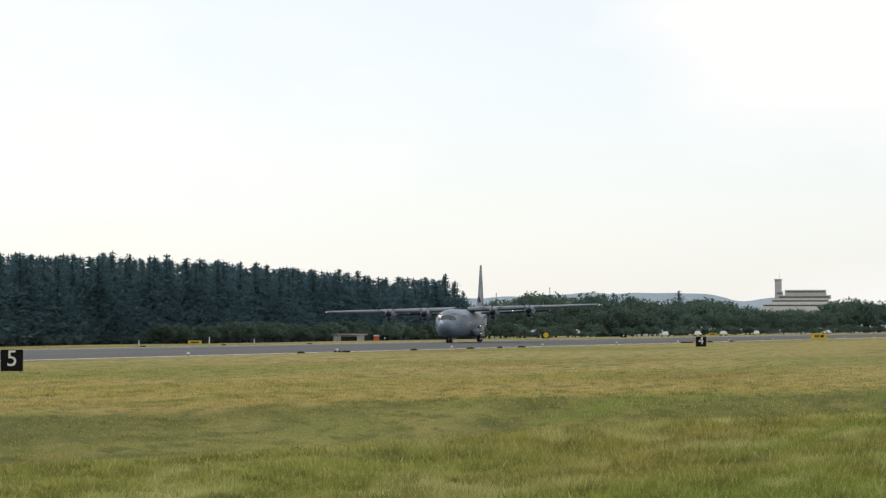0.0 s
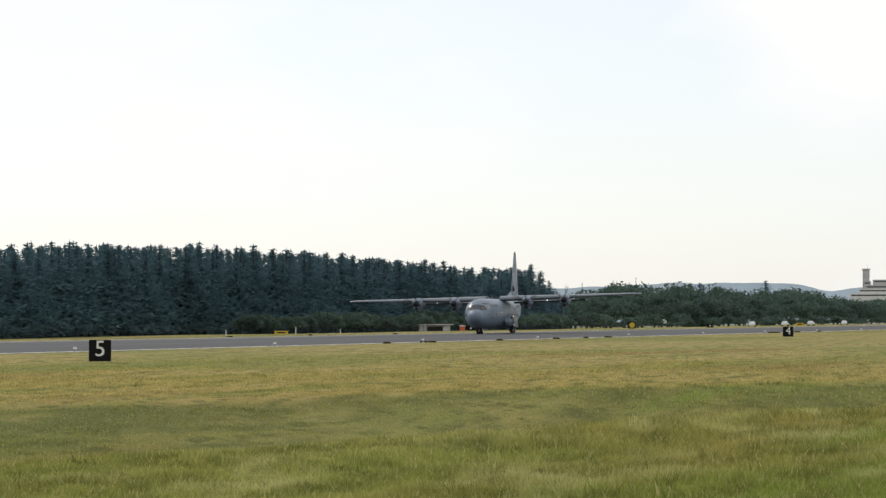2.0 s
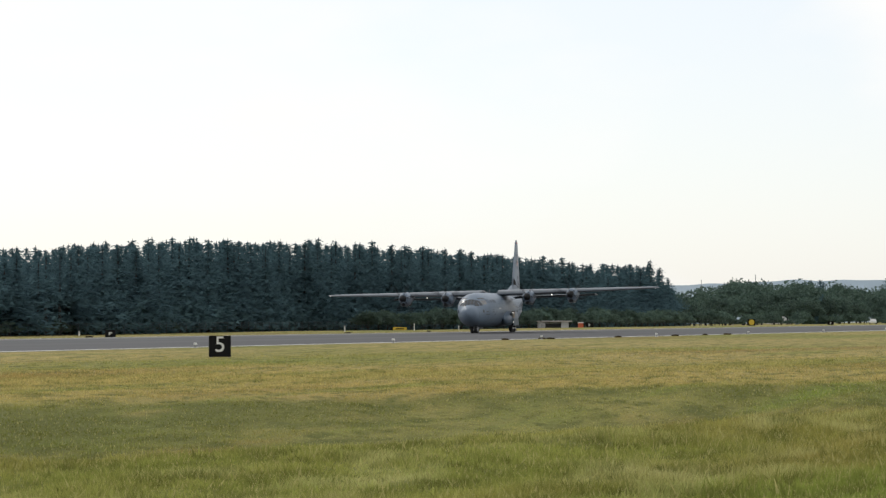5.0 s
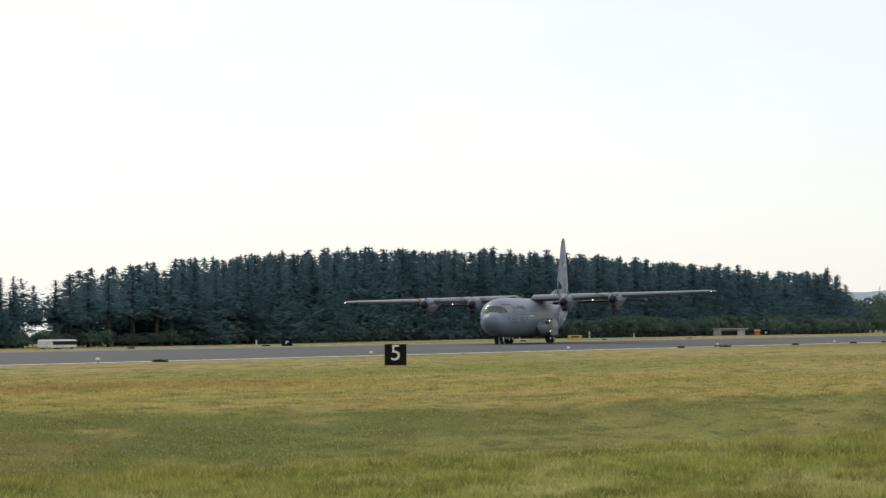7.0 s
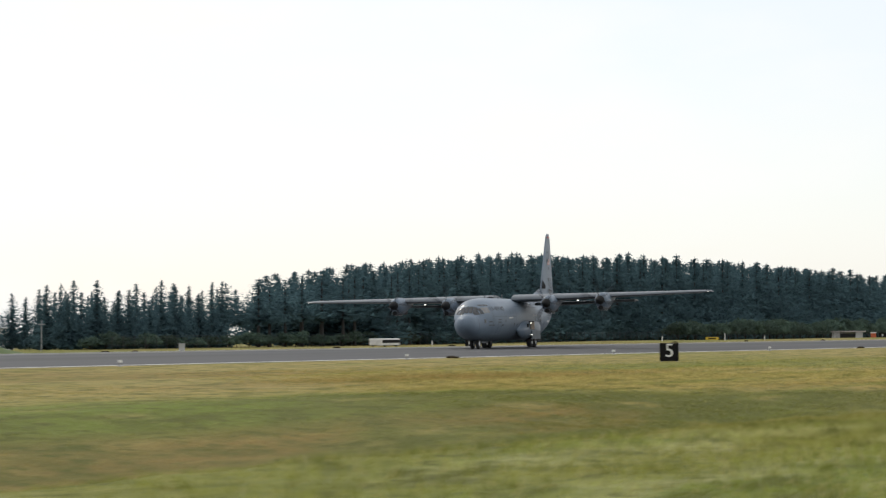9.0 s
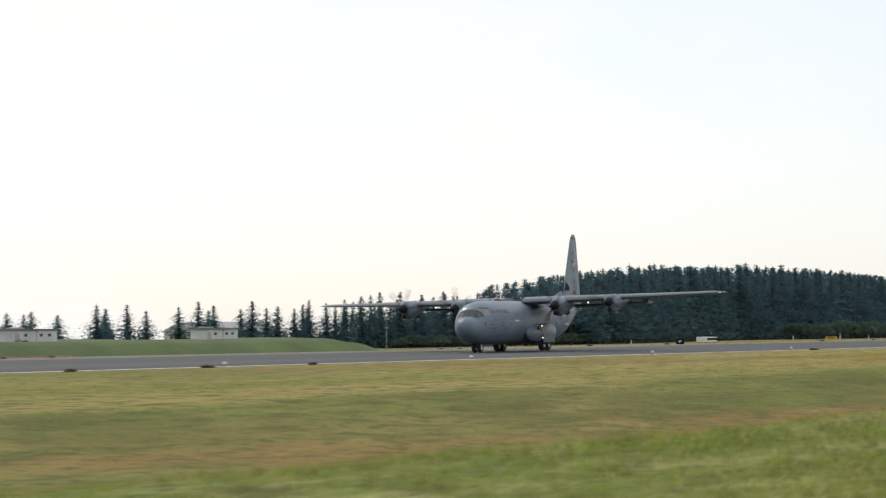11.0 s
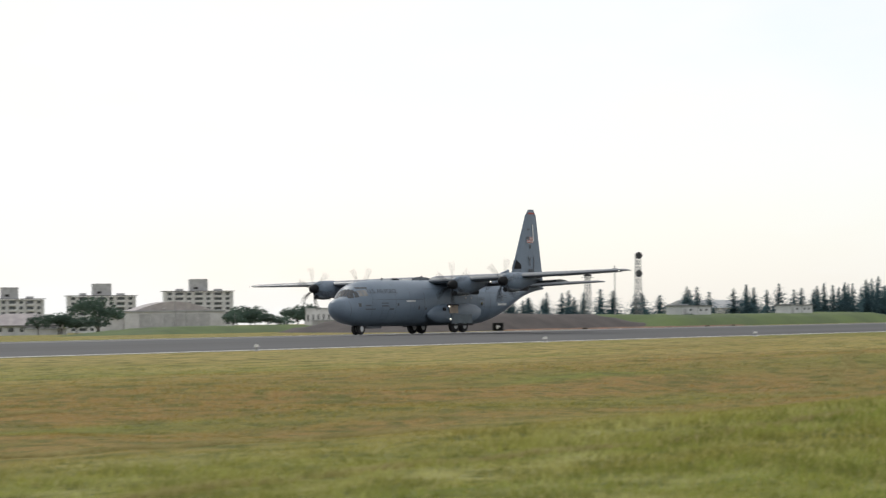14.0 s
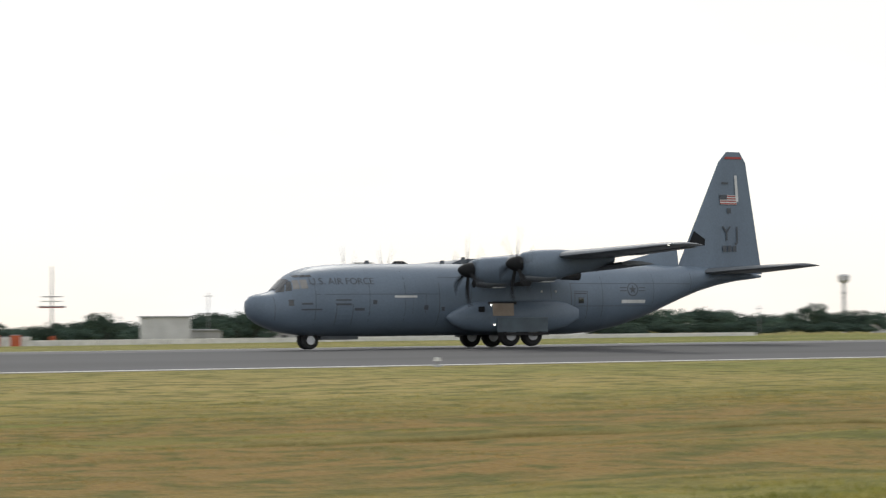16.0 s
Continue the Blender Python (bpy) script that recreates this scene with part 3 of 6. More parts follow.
def foil_ring(le, chord, thick, y, zc, n=12):
    """An aerofoil section at span y, leading edge at x le."""
    prof = []
    for i in range(n + 1):
        u = 0.5 * (1 - math.cos(math.pi * i / n))
        prof.append((u, 5 * (0.2969 * math.sqrt(u) - 0.126 * u - 0.3516 * u * u + 0.2843 * u ** 3 - 0.1036 * u ** 4)))
    top = [(le + u * chord, y, zc + t * thick * chord + 0.02 * chord * math.sin(math.pi * u)) for u, t in prof]
    low = [(le + u * chord, y, zc - 0.75 * t * thick * chord + 0.02 * chord * math.sin(math.pi * u)) for u, t in prof[1:-1][::-1]]
    return top + low


WING = ((0.0, 13.25, 4.95, 0.17, 4.60), (4.9, 13.25, 4.95, 0.165, 4.62), (10.2, 13.45, 4.05, 0.15, 4.70), (19.2, 14.0, 2.55, 0.12, 4.86), (20.05, 14.25, 2.0, 0.09, 4.88),
        (20.2, 14.6, 1.4, 0.05, 4.88))


def wing_at(y):
    st = np.array(WING)
    return [float(np.interp(abs(y), st[:, 0], st[:, k])) for k in (1, 2, 3, 4)]


def fin_half(a, z):
    """Half the fin's thickness at a point of its side."""
    le = 28.35 + (z - 4.7) * 0.49
    te = 34.42 - (z - 4.7) * 0.155
    u = min(0.97, max(0.03, (a - le) / (te - le)))
    t = 5 * (0.2969 * math.sqrt(u) - 0.126 * u - 0.3516 * u * u + 0.2843 * u ** 3 - 0.1036 * u ** 4)
    return t * 0.11 * (te - le) * 0.75


def build_propeller(parent):
    prop = new("propeller")
    prop.parent = parent
    prof = ((-0.62, 0.02), (-0.56, 0.13), (-0.42, 0.25), (-0.22, 0.35), (0.05, 0.41), (0.22, 0.42))
    smooth(part("spinner", loft([[(x, r * math.cos(k * math.pi / 10), r * math.sin(k * math.pi / 10)) for k in range(20)] for x, r in prof]),
                BLACK_PAINT, prop, "black pointed spinner"))
    blade = None
    for k in range(6):
        if blade is None:
            rings = []
            for r, ch, tw, sweep in ((0.36, 0.15, 62, 0.0), (0.6, 0.19, 52, -0.02), (1.0, 0.22, 42, -0.05), (1.45, 0.20, 34, -0.02),
                                     (1.8, 0.15, 28, 0.06), (1.98, 0.08, 25, 0.15), (2.02, 0.04, 25, 0.19)):
                c, s = math.cos(radians(tw)), math.sin(radians(tw))
                ring = []
                for i in range(8):
                    t = 2 * math.pi * i / 8
                    u, w = math.cos(t) * ch / 2 + sweep, math.sin(t) * ch * 0.07
                    ring.append((u * s + w * c, u * c - w * s, r))
                rings.append(ring)
            blade = smooth(part("blade", loft(rings), BLACK_PAINT, prop, "black swept propeller blade"))
        else:
            b = blade.copy()
            scene.collection.objects.link(b)
            b.matrix_basis = pose(0, 0, 0, 60 * k, 0, 0)
    return prop


def build_wheel(name, parent, r, w):
    wheel = new(name)
    wheel.parent = parent
    prof = ((-w / 2, r * 0.55), (-w / 2, r * 0.82), (-w * 0.36, r * 0.96), (-w * 0.12, r), (w * 0.12, r), (w * 0.36, r * 0.96), (w / 2, r * 0.82), (w / 2, r * 0.55))
    smooth(part("tyre", loft([[(q * math.cos(k * math.pi / 14), y, q * math.sin(k * math.pi / 14)) for k in range(28)] for y, q in prof]), RUBBER, wheel), 0.5)
    hub = ((-w * 0.52, r * 0.10), (-w * 0.50, r * 0.50), (-w * 0.40, r * 0.58), (w * 0.40, r * 0.58), (w * 0.50, r * 0.50), (w * 0.52, r * 0.10))
    smooth(part("rim", loft([[(q * math.cos(k * math.pi / 10), y, q * math.sin(k * math.pi / 10)) for k in range(20)] for y, q in hub]), HUB, wheel, "white wheel rim"), 0.5)
    return wheel


def build_airplane():
    plane = thing("airplane", "grey four-engined military transport airplane rolling on the runway", "airplane")
    al = sorted({s[0] for s in STATIONS} | set(np.linspace(0.15, 34, 52).round(2)))
    fus = smooth(part("fuselage", loft([hull_ring(float(a)) for a in al]), SKIN, plane), 1.2)
    # wings, one to each side, with flap hinge fairings and dark walkways
    for side in (-1, 1):
        rings = [foil_ring(le - 15, ch, th, side * y, z) for y, le, ch, th, z in
                 [(y, *wing_at(y)) for y in (1.0, 2.5, 4.9, 7.5, 10.2, 13, 16, 18.2, 19.2, 19.7, 20.05, 20.2)]]
        wing = smooth(part("wing", loft(rings), SHADED_WING, plane), 0.9)
        # flap and aileron hang a little below the trailing edge
        for name, y0, y1, dz, ext in (("flap", 2.4, 12.4, 0.48, 1.15), ("aileron", 12.7, 18.9, 0.03, 0.12)):
            fr = []
            for y in (y0, (y0 + y1) / 2, y1):
                le, ch, th, z = wing_at(y)
                fr.append(foil_ring(le - 15 + ch * 0.74, ch * 0.26 + ext, 0.13, side * y, z - dz - 0.02))
            smooth(part(name, loft(fr), DARK_SKIN if name == "flap" else SHADED_WING, wing, "lowered flap" if name == "flap" else ""), 0.9)
        le, ch, th, z = wing_at(19.6)
        lamp = bmesh.new()
        bmesh.ops.create_uvsphere(lamp, u_segments=10, v_segments=8, radius=0.05, matrix=Matrix.Translation((le - 15 + 0.15, side * 19.9, z)))
        part("navigation_light", lamp, LAMP, wing, "small lit wingtip lamp")
        lamp = bmesh.new()
        bmesh.ops.create_uvsphere(lamp, u_segments=12, v_segments=8, radius=0.055, matrix=Matrix.Translation((13.2 - 15, side * 7.6, 4.36)))
        part("landing_lamp", lamp, LAMP, wing, "lit landing lamp under the wing")
        # engines
        for y, z in ((4.95, 4.18), (10.16, 4.32)):
            prof = ((11.42, 0.46, 0.46, 0.0), (11.6, 0.58, 0.64, -0.02), (12.0, 0.62, 0.78, -0.06), (12.8, 0.62, 0.84, -0.08), (13.8, 0.60, 0.80, -0.02),
                    (15.0, 0.52, 0.62, 0.10), (16.2, 0.38, 0.40, 0.20), (17.2, 0.22, 0.22, 0.28))
            nac = smooth(part("engine_nacelle", loft([[(a - 15, side * y + w * math.cos(k * math.pi / 12), z + dz + h * math.sin(k * math.pi / 12))
                                                       for k in range(24)] for a, w, h, dz in prof]), SKIN, plane, "grey turboprop engine nacelle"), 1.0)
            scoop = ((11.5, 0.30, 0.10), (11.75, 0.38, 0.20), (12.4, 0.40, 0.24), (13.4, 0.34, 0.16))
            smooth(part("intake", loft([[(a - 15, side * y + w * math.cos(k * math.pi / 8), z - 0.74 + h * math.sin(k * math.pi / 8)) for k in range(16)]
                                        for a, w, h in scoop]), DARK_SKIN, nac, "chin air intake"), 1.0)
            part("intake_mouth", tube((11.49 - 15, side * y, z - 0.74), (11.46 - 15, side * y, z - 0.74), 0.22, 0.2, 14), BLACK_PAINT, nac, "black intake opening")
            part("exhaust", tube((13.9 - 15, side * y, z - 0.55), (15.0 - 15, side * y, z - 0.62), 0.30, 0.26, 14), DARK_STEEL, nac, "sooty exhaust pipe")
            bar = box(12.55 - 15, 13.25 - 15, side * y - side * 0.0 - 0.33, side * y + 0.33, z - 0.97, z - 0.93)
            part("access_panel", bar, PALE_MARK, nac, "pale panel below the nacelle")
        # tailplane
        tr = [foil_ring(le - 15, ch, 0.11, side * y, z) for y, le, ch, z in
              ((0.3, 29.5, 4.4, 4.26), (1.0, 29.6, 4.3, 4.26), (4.5, 30.3, 3.3, 4.34), (7.6, 30.9, 2.2, 4.40), (7.95, 31.2, 1.6, 4.41), (8.03, 31.5, 0.9, 4.41))]
        stab = smooth(part("tailplane", loft(tr), DARK_SKIN, plane, "dark grey tailplane"), 0.9)
        # gear blister
        sp = ((11.3, 0.06, 0.06, 1.66), (11.7, 0.30, 0.38, 1.64), (12.3, 0.46, 0.66, 1.66), (13.2, 0.58, 0.84, 1.70), (14.2, 0.62, 0.90, 1.70), (17.4, 0.62, 0.90, 1.70),
              (18.3, 0.52, 0.84, 1.74), (19.2, 0.30, 0.66, 1.80), (20.0, 0.05, 0.3, 1.84))
        blister = smooth(part("gear_blister", loft([[(a - 15, side * (2.05 + w * math.cos(t)), zc + h * math.sin(t)) for t in
                                                     [math.pi * 2 * k / 24 for k in range(24)]] for a, w, h, zc in sp]), SKIN, plane, "rounded main gear blister"), 1.0)
        well = box(14.55 - 15, 17.5 - 15, side * 2.5 - 0.34, side * 2.5 + 0.34, 0.62, 0.78)
        part("wheel_well", well, SHADED, blister, "dark wheel well")
        if side < 0:
            part("open_panel", box(13.95 - 15, 15.3 - 15, -2.74, -2.67, 1.72, 2.42, bevel=0.02), TAN, blister, "tan panel of an open hatch")
            part("hatch_gap", box(13.7 - 15, 15.5 - 15, -2.69, -2.60, 2.36, 2.52), SHADED, blister)
            part("gear_door", box(14.2 - 15, 17.5 - 15, -2.77, -2.69, 0.80, 1.62, bevel=0.03), DOOR_SKIN, blister, "bluish grey gear door")
            part("vent", box(13.1 - 15, 13.45 - 15, -2.66, -2.56, 1.95, 2.25), BLACK_PAINT, blister, "square black vent")
            for a, z in ((14.0, 1.22), (13.8, 2.33)):
                lamp = bmesh.new()
                bmesh.ops.create_uvsphere(lamp, u_segments=10, v_segments=8, radius=0.05, matrix=Matrix.Translation((a - 15, -2.77, z)))
                part("taxi_lamp", lamp, LAMP, blister, "small lit taxi lamp")
    # fin with dorsal fillet, red band and black root boot
    fr = []
    for z in (4.2, 5.0, 6.2, 8.0, 9.8, 11.0, 11.42, 11.64):
        cut = max(0.0, z - 11.0)
        le, te = 28.35 + (z - 4.7) * 0.49 + cut * 0.45, 34.42 - (z - 4.7) * 0.155 - cut * 0.5
        chord, ring = te - le, foil_ring(le - 15, te - le, 0.11 * (0.75 if z < 11.6 else 0.35), 0, 0)
        fr.append([(p[0], p[2] - 0.02 * chord * math.sin(math.pi * min(1, max(0, (p[0] - le + 15) / chord))), z) for p in ring])
    fin = smooth(part("fin", loft(fr), SKIN, plane), 0.9)
    fil = loft([[(a - 15, w * c, z0 + h * s) for c, s in ((1, 0), (0.7, 0.55), (0.25, 0.92), (-0.25, 0.92), (-0.7, 0.55), (-1, 0))]
                for a, w, h, z0 in ((22.8, 0.05, 0.05, 4.66), (24.5, 0.16, 0.35, 4.62), (26.5, 0.24, 0.9, 4.6), (28.2, 0.28, 1.35, 4.6))])
    smooth(part("dorsal_fillet", fil, SKIN, fin), 1.0)
    for side in (-1, 1):
        def fin_quad(name, pts, mat, lift=0.02, label=""):
            return np_mesh(name, [(a - 15, side * (fin_half(a, z) + lift), z) for a, z in pts], [(0, 1, 2, 3)], mat, fin, label)
        fin_quad("red_band", [(31.82, 11.20), (33.14, 11.20), (33.10, 11.34), (31.93, 11.34)], RED_MARK, 0.03, "red band near the fin tip")
        fin_quad("boot", [(29.02, 5.92), (30.15, 5.92), (30.2, 6.30), (29.48, 6.80)], BLACK_PAINT, 0.03, "black boot at the fin root")
        # flag: pale field, dark canton, red stripes
        fin_quad("flag", [(31.40, 8.42), (32.66, 8.42), (32.66, 9.0), (31.40, 9.0)], PALE_MARK, 0.02, "small flag of stripes with a dark corner")
        for k in range(4):
            z = 8.44 + k * 0.15
            fin_quad("flag_stripe", [(31.40, z), (32.66, z), (32.66, z + 0.07), (31.40, z + 0.07)], RED_MARK, 0.028)
        fin_quad("flag_corner", [(31.40, 8.72), (31.92, 8.72), (31.92, 9.0), (31.40, 9.0)], MARK, 0.034)
        fin_quad("fin_stripe", [(32.60, 8.6), (32.80, 8.6), (32.72, 10.2), (32.52, 10.2)], PALE_MARK, 0.03, "white upright stripe on the fin")
        fin_quad("stencil", [(31.55, 9.66), (32.05, 9.66), (32.05, 9.78), (31.55, 9.78)], MARK, 0.02)
        fin_quad("badge", [(31.9, 7.9), (32.2, 7.9), (32.2, 8.2), (31.9, 8.2)], MARK, 0.02)
        for k in range(3):
            fin_quad("stencil", [(31.5 + k * 0.38, 5.56), (31.78 + k * 0.38, 5.56), (31.78 + k * 0.38, 5.92), (31.5 + k * 0.38, 5.92)], MARK, 0.02)
        t = glyph("Y J", 1.24, MARK, "tail_letters", fin, Matrix(), 0.004)
        xs = [v.co.x for v in t.data.vertices]
        k, mid = 1.20 / (max(xs) - min(xs)), (max(xs) + min(xs)) / 2
        bent(t, lambda c, s=side, k=k, mid=mid: Vector((32.08 - 15 + ((c.x - mid) * k if s < 0 else -(c.x - mid) * k),
                                                        s * (fin_half(32.08 + (c.x - mid) * k, 6.62 + c.y) + 0.02 + c.z), 6.62 + c.y)))
        # service title, roundel of plain shapes, pale bars and small stencils on the hull
        t = glyph("U.S. AIR FORCE", 0.52, MARK, "title", fus, Matrix(), 0.003)
        xs = [v.co.x for v in t.data.vertices]
        k = 3.72 / (max(xs) - min(xs))
        bent(t, lambda c, s=side, k=k: Vector((4.98 - 15 + (c.x if s < 0 else -c.x) * k, s * (hull_y(4.98 + c.x * k, 3.68 + c.y) + 0.014 + c.z), 3.68 + c.y)))
        for a0, a1, z0, z1, mat in ((8.05, 9.45, 2.78, 2.90, PALE_MARK), (22.95, 24.7, 2.42, 2.62, PALE_MARK)):
            hull_patch("pale_bar", [(a0, z0), (a1, z0), (a1, z1), (a0, z1)], mat, fus, side, 0.014, 4, "short pale stripe")
        for a0, a1, z0, z1 in ((2.6, 3.2, 2.42, 2.52), (2.6, 3.7, 2.12, 2.20), (4.5, 5.4, 2.62, 2.70), (4.5, 5.4, 2.40, 2.48), (5.6, 6.2, 2.08, 2.22), (6.7, 6.95, 2.42, 2.66),
                               (9.9, 10.15, 2.10, 2.36), (11.0, 11.2, 2.05, 2.25), (19.7, 20.5, 2.96, 3.02)):
            hull_patch("stencil", [(a0, z0), (a1, z0), (a1, z1), (a0, z1)], MARK, fus, side, 0.012, 3)
        hull_patch("crew_window", [(1.95, 2.38), (2.2, 2.38), (2.2, 2.70), (1.95, 2.70)], COCKPIT, fus, side, 0.012, 3, "small dark window")
        hull_patch("crew_door", [(4.55, 1.35), (5.5, 1.35), (5.5, 2.36), (4.55, 2.36)], SKIN, fus, side, 0.014, 4, "grey crew door")
        hull_patch("door_window", [(19.95, 2.42), (20.3, 2.42), (20.3, 2.76), (19.95, 2.76)], COCKPIT, fus, side, 0.02, 3, "dark door window")
        for a, z0, z1, mat in ((10.85, 1.2, 3.6, MARK), (19.45, 1.2, 3.6, MARK), (3.35, 1.3, 4.2, JOINT), (6.5, 1.1, 4.3, JOINT), (8.7, 1.1, 4.3, JOINT), (12.9, 2.7, 4.2, JOINT),
                               (18.1, 2.7, 4.2, JOINT), (21.6, 1.4, 4.3, JOINT), (25.3, 1.9, 4.4, JOINT), (28.3, 2.9, 4.4, JOINT), (1.25, 1.6, 2.9, JOINT)):
            hull_patch("frame_joint", [(a, z0), (a + 0.035, z0), (a + 0.035, z1), (a, z1)], mat, fus, side, 0.008, 8)
        for a0, a1, z in ((3.4, 10.8, 2.96), (10.9, 19.4, 3.9), (19.5, 28.2, 3.55), (19.5, 25.2, 2.25)):
            hull_patch("skin_joint", [(a0, z), (a1, z), (a1, z + 0.03), (a0, z + 0.03)], JOINT, fus, side, 0.008, 12)
        # paratroop door outline behind the blister
        for cs in ([(19.7, 1.35), (19.73, 1.35), (19.73, 3.1), (19.7, 3.1)], [(20.55, 1.35), (20.58, 1.35), (20.58, 3.1), (20.55, 3.1)], [(19.7, 3.1), (20.58, 3.1), (20.58, 3.13), (19.7, 3.13)]):
            hull_patch("door_joint", cs, MARK, fus, side, 0.009, 5)
        ring = []
        for q in (0.34, 0.40):
            ring.append([(23.75 + q * math.cos(k * math.pi / 10), 3.22 + q * math.sin(k * math.pi / 10)) for k in range(20)])
        np_mesh("roundel", on_hull(ring[0] + ring[1], side, 0.014), [(k, (k + 1) % 20, 20 + (k + 1) % 20, 20 + k) for k in range(20)], MARK, fus, "round emblem with side bars")
        star = [(23.75 + q * math.sin(k * math.pi / 5), 3.22 + q * math.cos(k * math.pi / 5)) for k, q in ((k, 0.28 if k % 2 == 0 else 0.11) for k in range(10))]
        np_mesh("star", on_hull(star + [(23.75, 3.22)], side, 0.014), [(k, (k + 1) % 10, 10) for k in range(10)], MARK, fus, "dark five-pointed star")
        for a in (17.5, 18.45):
            part("side_lamp", tube((a - 15, side * (hull_y(a, 3.1) - 0.02), 3.1), (a - 15, side * (hull_y(a, 3.1) + 0.04), 3.1), 0.075, 0.06, 10), PALE_MARK, fus, "small pale round lamp")
        for cs in ([(4.53, 1.3), (4.56, 1.3), (4.56, 2.4), (4.53, 2.4)], [(5.5, 1.3), (5.53, 1.3), (5.53, 2.4), (5.5, 2.4)], [(4.53, 2.38), (5.53, 2.38), (5.53, 2.41), (4.53, 2.41)],
                   [(9.2, 1.9), (9.22, 1.9), (9.22, 3.0), (9.2, 3.0)], [(10.0, 1.9), (10.02, 1.9), (10.02, 3.0), (10.0, 3.0)], [(9.2, 2.98), (10.02, 2.98), (10.02, 3.0), (9.2, 3.0)]):
            hull_patch("door_joint", cs, MARK, fus, side, 0.016, 5)
        for a0, a1 in ((22.85, 23.3), (24.2, 24.65)):
            for z in (3.12, 3.30):
                hull_patch("emblem_bar", [(a0, z), (a1, z), (a1, z + 0.05), (a0, z + 0.05)], MARK, fus, side, 0.014, 2)
        # cockpit glazing
        for cs in ([(1.50, 3.13), (1.84, 3.14), (2.06, 3.64), (1.84, 3.46)], [(1.90, 3.17), (2.18, 3.20), (2.30, 3.74), (2.12, 3.68)]):
            hull_patch("windscreen_pane", cs, COCKPIT, fus, side, 0.012, 4, "dark cockpit pane")
        for cs in ([(2.25, 3.27), (2.58, 3.29), (2.60, 3.79), (2.36, 3.78)], [(2.64, 3.30), (3.00, 3.31), (3.00, 3.80), (2.66, 3.80)]):
            hull_patch("side_pane", cs, SKY_GLARE_GLASS, fus, side, 0.012, 4, "bronze cockpit side pane paled by a painted sky reflection")
        for k in range(3):
            a = 2.50 + k * 0.28
            hull_patch("eyebrow_pane", [(a, 3.93), (a + 0.26, 3.95), (a + 0.26, 4.08), (a, 4.05)], COCKPIT, fus, side, 0.012, 3, "small upper cockpit pane")
    # front panes, seen from ahead
    for y0, y1 in ((-0.78, -0.40), (-0.36, -0.02), (0.02, 0.36), (0.40, 0.78)):
        vs = []
        for v in (0, 0.5, 1):
            for y in (y0, (y0 + y1) / 2, y1):
                a = 1.62 + 0.62 * v
                lo, hi, w = hull(a)
                z = (lo + hi) / 2 + (hi - lo) / 2 * (1 - (abs(y) / w) ** SHAPE) ** (1 / SHAPE)
                vs.append((a - 15 - 0.012, y, z + 0.02))
        np_mesh("windscreen_pane", vs, [(j * 3 + i, j * 3 + i + 1, (j + 1) * 3 + i + 1, (j + 1) * 3 + i) for j in range(2) for i in range(2)], COCKPIT, fus, "dark front pane")
    # aerials and fairings on the back and belly
    part("dome", loft([[(a - 15, w * math.cos(k * math.pi / 8), 4.66 + h * math.sin(k * math.pi / 8)) for k in range(16)] for a, w, h in
                       ((9.0, 0.1, 0.1), (9.2, 0.3, 0.24), (9.7, 0.32, 0.24), (10.0, 0.12, 0.1))]), BLACK_PAINT, fus, "low dark dome on the back")
    for a, h in ((13.55, 0.42), (7.4, 0.2), (12.2, 0.22), (25.2, 0.2)):
        part("aerial", loft([[(a - 15 - 0.16, -0.03, 4.68), (a - 15 + 0.16, -0.03, 4.68), (a - 15 + 0.16, 0.03, 4.68), (a - 15 - 0.16, 0.03, 4.68)],
                             [(a - 15 - 0.06, -0.02, 4.72 + h), (a - 15 + 0.16, -0.02, 4.72 + h), (a - 15 + 0.16, 0.02, 4.72 + h), (a - 15 - 0.06, 0.02, 4.72 + h)]]),
             DARK_SKIN, fus, "blade aerial")
    part("nose_gear_leg", tube((3.72 - 15, 0, 0.45), (3.72 - 15, 0, 1.1), 0.09, 0.1), STEEL, plane)
    part("nose_gear_door", box(4.3 - 15, 6.6 - 15, -0.45, -0.40, 0.52, 0.74, bevel=0.015), DARK_SKIN, plane, "open nose gear door")
    part("nose_gear_door", box(4.3 - 15, 6.6 - 15, 0.40, 0.45, 0.52, 0.74, bevel=0.015), DARK_SKIN, plane, "open nose gear door")
    for y in (-2.2, 2.2):
        for a in (15.24, 16.68):
            part("gear_leg", tube((a - 15, y, 0.5), (a - 15, y, 1.2), 0.11, 0.13), STEEL, plane)
    props = []
    for y, z in ((-4.95, 4.18), (-10.16, 4.32), (4.95, 4.18), (10.16, 4.32)):
        props.append((build_propeller(plane), (11.12 - 15, y, z)))
    wheels = []
    for a, y, r, w in ((3.72, -0.27, 0.50, 0.30), (3.72, 0.27, 0.50, 0.30), (15.24, -2.25, 0.66, 0.46), (16.68, -2.25, 0.66, 0.46), (15.24, 2.25, 0.66, 0.46), (16.68, 2.25, 0.66, 0.46)):
        wheels.append((build_wheel("nose_wheel" if a < 5 else "main_wheel", plane, r, w), (a - 15, y, r), r))
    return plane, props, wheels


PLANE, PROPS, WHEELS = build_airplane()


